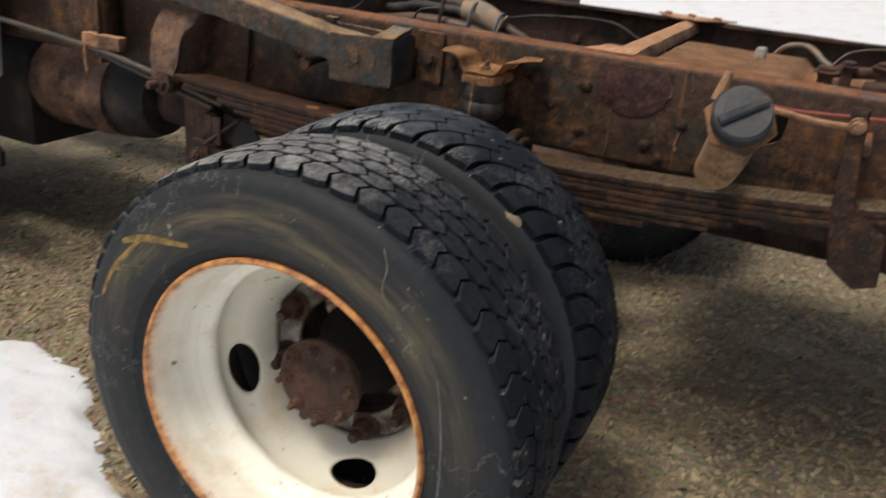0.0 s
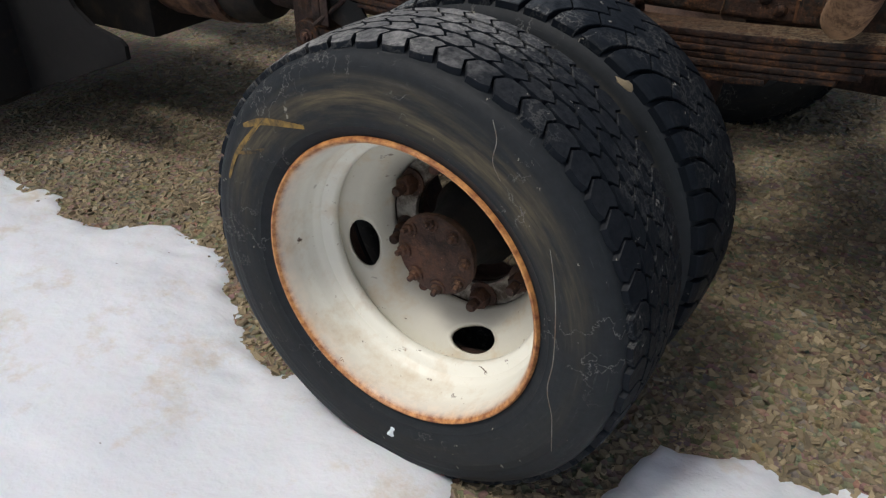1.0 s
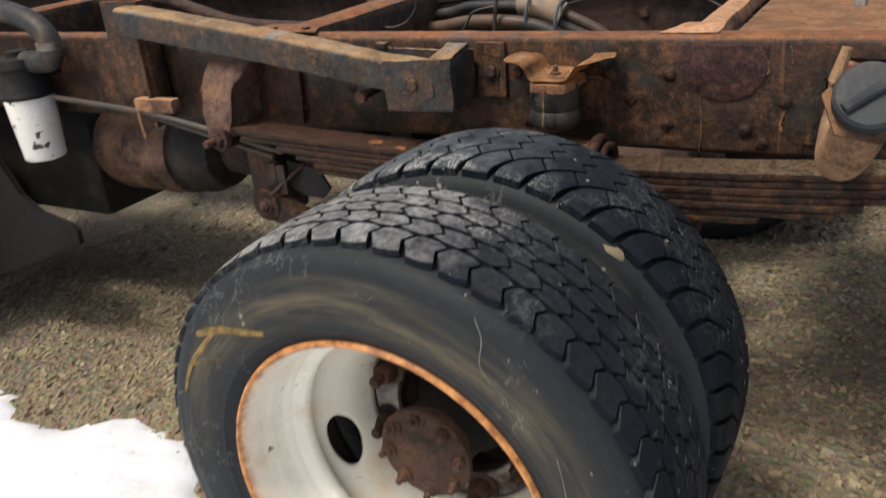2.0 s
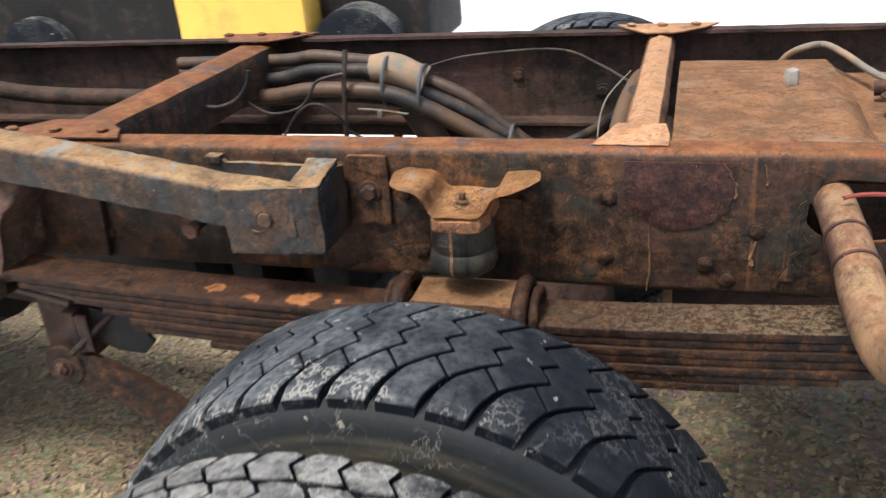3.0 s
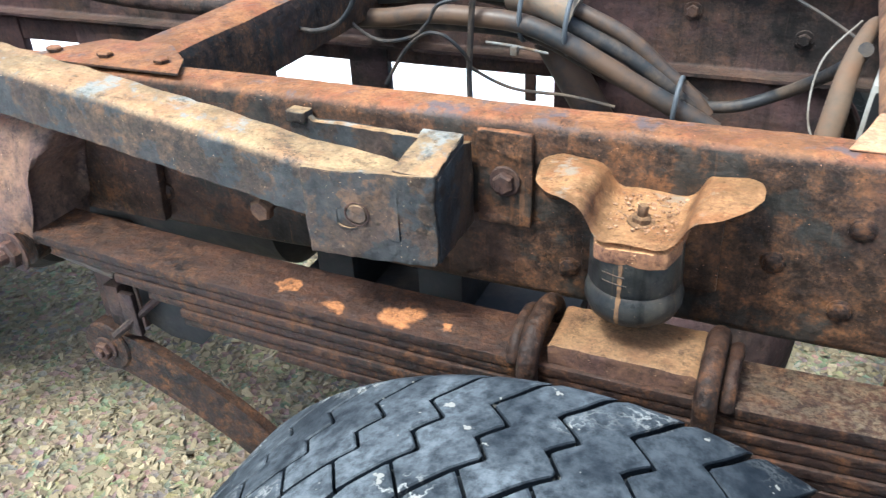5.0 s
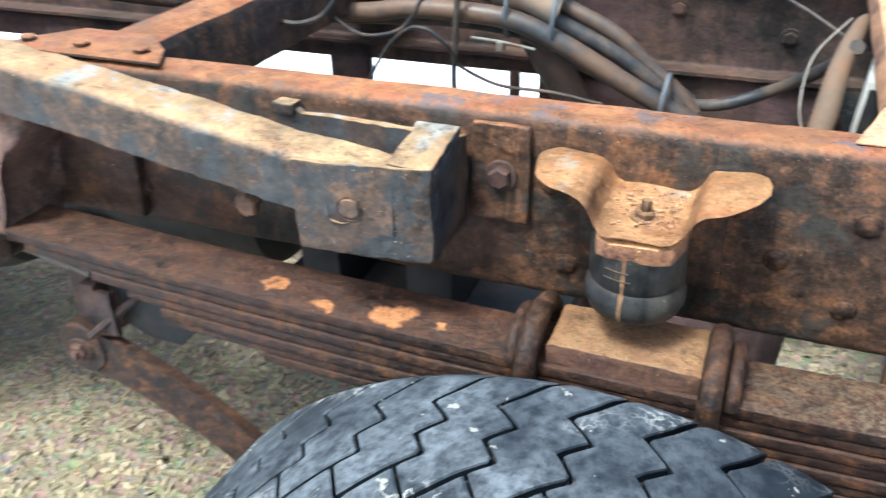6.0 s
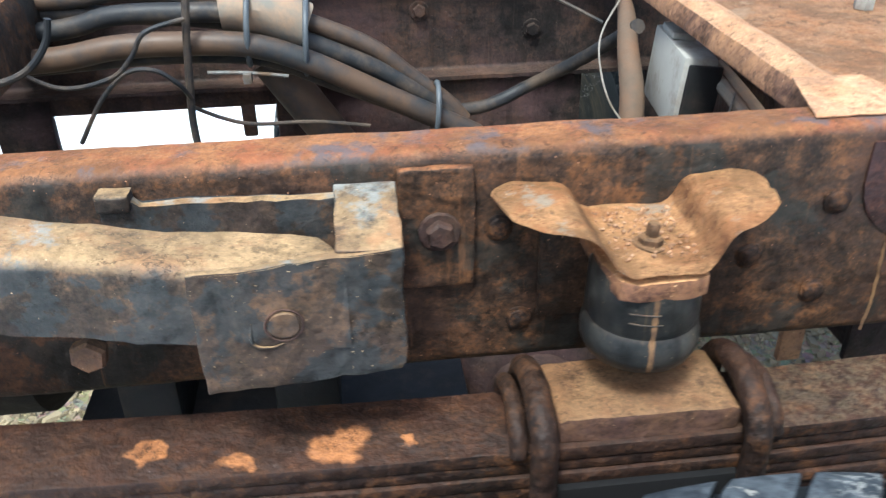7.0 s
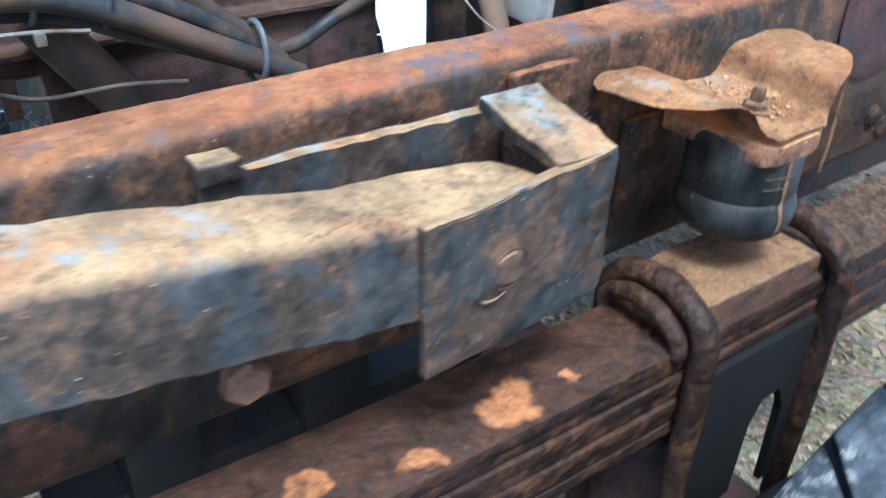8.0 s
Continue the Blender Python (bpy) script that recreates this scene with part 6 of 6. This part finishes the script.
part("tube", tube(bmesh.new(), [(0.14, 1.16, 0.62), (0.152, 1.21, 0.7), (0.163, 1.25, 0.765), (0.172, 1.31, 0.81), (0.186, 1.37, 0.84), (0.2, 1.43, 0.85), (0.22, 1.5, 0.83)], [0.019, 0.0185, 0.018, 0.016, 0.014, 0.011, 0.011], 14, 16, 0.04), CONDUIT, conduit)
part("cord", tube(bmesh.new(), [(0.18, 1.39, 0.865), (0.135, 1.33, 0.82), (0.128, 1.25, 0.765), (0.15, 1.19, 0.735), (0.19, 1.15, 0.72)], 0.0016, 6), WHITE_CORD, conduit)
part("cord", tube(bmesh.new(), [(0.25, 1.12, 0.81), (0.235, 1.1, 0.79), (0.215, 1.09, 0.76), (0.2, 1.09, 0.72)], 0.0016, 6), WHITE_CORD, conduit)
for k, x in enumerate((0.262, 0.28)):
    solo("wrapped_cable", tube(bmesh.new(), [(x - 0.02, 1.2, 0.82), (x - 0.01, 1.13, 0.8), (x, 1.06, 0.775), (x + 0.01, 1.0, 0.74)], 0.009, 10), SLEEVE, "pale taped cable running down beside the box", "cable", group="taped cables")

# ---------- left end: canister, chamber, rods, tank ----------
can = thing("filter_canister", "chipped white filter canister with a black head", "filter", (-1.555, 0.7, 0.7))
part("bowl", lathe(bmesh.new(), [(0.578, 0.0), (0.578, 0.05), (0.584, 0.056), (0.75, 0.067), (0.756, 0.064)], (-1.555, 0.70, 0), "z", 36), CAN_WHITE, can, "white bowl with chipped paint")
part("head", lathe(bmesh.new(), [(0.755, 0.068), (0.765, 0.072), (0.775, 0.068), (0.83, 0.064), (0.84, 0.075), (0.862, 0.072), (0.866, 0.03), (0.88, 0.03), (0.88, 0.0)], (-1.555, 0.70, 0), "z", 30), BLACK_PAINT_SHADE, can)
part("hose", tube(bmesh.new(), [(-1.52, 0.7, 0.85), (-1.43, 0.7, 0.855), (-1.4, 0.7, 0.89), (-1.42, 0.7, 0.93), (-1.5, 0.71, 0.965), (-1.7, 0.73, 0.985), (-2.2, 0.75, 0.96)], 0.03, 16), HOSE_BLACK, can)
part("hose_clip", tube(bmesh.new(), [(-1.405, 0.7, 0.885), (-1.405, 0.7, 0.905)], 0.035, 16, curved=False), CLAMP_METAL, can)
part("mount", box(bmesh.new(), (-1.6, 0.71, 0.8), (-1.5, 0.79, 0.83), 0.004), BLACK_PAINT_SHADE, can)

chamber = thing("brake_chamber", "rust-brown ribbed air cylinder with a black end dome", "air cylinder", (-1.2, 0.95, 0.52))
part("barrel", lathe(bmesh.new(), [(-1.56, 0.0), (-1.56, 0.12), (-1.53, 0.134), (-1.5, 0.136), (-1.49, 0.141), (-1.47, 0.141), (-1.46, 0.136), (-1.42, 0.136), (-1.41, 0.141), (-1.39, 0.141), (-1.38, 0.136), (-1.34, 0.136), (-1.33, 0.141), (-1.31, 0.141), (-1.3, 0.136), (-1.25, 0.136), (-1.24, 0.0)], (0, 0.98, 0.54), "x", 40), CAST, chamber)
part("dome", lathe(bmesh.new(), [(-1.25, 0.0), (-1.25, 0.125), (-1.22, 0.13), (-1.17, 0.126), (-1.12, 0.105), (-1.1, 0.06), (-1.1, 0.0)], (0, 0.98, 0.54), "x", 36), BLACK_PAINT_SHADE, chamber)
part("stub", tube(bmesh.new(), [(-1.1, 0.98, 0.54), (-0.93, 0.97, 0.53)], 0.062, 20, curved=False), RUST_DARK_SHADE, chamber)
part("yoke", roughen(box(bmesh.new(), (-0.95, 0.86, 0.4), (-0.86, 0.98, 0.6), 0.01), 0.004, 0.05), RUST_DARK_SHADE, chamber)

rods = thing("air_lines", "pair of grey steel air lines clipped along the frame", "air lines", (-1.0, 0.7, 0.7))
part("line", tube(bmesh.new(), [(-1.46, 0.71, 0.752), (-1.12, 0.7, 0.728), (-0.9, 0.69, 0.7), (-0.68, 0.7, 0.652)], 0.0075, 10), ROD_DARK, rods)
part("line", tube(bmesh.new(), [(-1.1, 0.71, 0.715), (-0.9, 0.7, 0.68), (-0.72, 0.71, 0.635)], 0.007, 10), ROD_DARK, rods)
part("clip", box(bmesh.new(), (-1.13, 0.69, 0.73), (-1.0, 0.72, 0.765), 0.004, Matrix.Translation((0, 0, 0))), RUST_DUSTY, rods)
part("clip_tail", tube(bmesh.new(), [(-1.12, 0.692, 0.735), (-1.12, 0.69, 0.69), (-1.115, 0.69, 0.66)], 0.005, 8), RUST_DUSTY, rods)

tank = thing("side_tank", "dark rounded tank with a rubber splash flap", "tank", (-1.8, 0.6, 0.45))
part("shell", lathe(bmesh.new(), [(-2.9, 0.0), (-2.9, 0.26), (-2.86, 0.29), (-1.98, 0.29), (-1.94, 0.26), (-1.94, 0.0)], (0, 0.55, 0.42), "x", 40), BLACK_PAINT_SHADE, tank)
part("end_box", box(bmesh.new(), (-2.6, 0.86, 0.33), (-1.56, 1.25, 0.7), 0.02), BLACK_PAINT_SHADE, tank, "dark box behind the flap")
bm = bmesh.new()
prism(bm, [(-1.72, 0.62, 0.74), (-1.655, 0.62, 0.57), (-1.6, 0.62, 0.49), (-1.53, 0.62, 0.437), (-1.42, 0.62, 0.412), (-1.4, 0.62, 0.395), (-1.408, 0.62, 0.355), (-1.7, 0.62, 0.25), (-2.02, 0.62, 0.125), (-2.5, 0.62, 0.09), (-2.5, 0.62, 0.74)], (0, 0.016, 0), 0.004)
bmesh.ops.subdivide_edges(bm, edges=[q for q in bm.edges if q.calc_length() > 0.1], cuts=4, use_grid_fill=True)
roughen(bm, 0.012, 0.15)
part("flap", bm, FLAP_RUBBER, tank, "black rubber splash flap")

# ---------- background ----------
yel = thing("yellow_machine", "bright yellow steel counterweight of a parked machine", "machine", (-2.1, 4.3, 0.5))
part("body", box(bmesh.new(), (-2.56, 4.0, 0.3), (-1.76, 5.0, 1.6), 0.03), YELLOW, yel)
# Black frame is run out to -9, added to darken the far left.
part("frame", box(bmesh.new(), (-9, 4.1, 0.25), (-2.57, 4.9, 0.95), 0.04), BLACK_PAINT_SHADE, yel)
part("frame", box(bmesh.new(), (-1.755, 4.2, 0.3), (-1.1, 4.9, 0.8), 0.04), BLACK_PAINT_SHADE, yel)
for x in (-3.6, -1.5):
    part("wheel", lathe(bmesh.new(), [(4.0, 0.0), (4.0, 0.2), (4.03, 0.27), (4.2, 0.28), (4.25, 0.2), (4.25, 0.0)], (x, 0, 0.3), "y", 36), TREAD, yel)
trailer = thing("trailer", "grey trailer side with a red and white stripe", "trailer", (1.5, 20, 1))
part("side", box(bmesh.new(), (-6, 19.5, 0.75), (9, 22, 3.6), 0.03), GALV, trailer)
part("stripe", box(bmesh.new(), (-6, 19.46, 0.8), (9, 19.495, 0.92), 0.004), CAN_WHITE, trailer)
for k in range(12):
    part("red_mark", box(bmesh.new(), (-6 + 1.25 * k, 19.43, 0.8), (-5.5 + 1.25 * k, 19.457, 0.92), 0.004), RED_WIRE, trailer)
for x in (-4.5, 6.5):
    part("wheel", lathe(bmesh.new(), [(19.6, 0.0), (19.6, 0.35), (19.66, 0.48), (19.95, 0.5), (20, 0.3), (20, 0.0)], (x, 0, 0.5), "y", 32), TREAD, trailer)
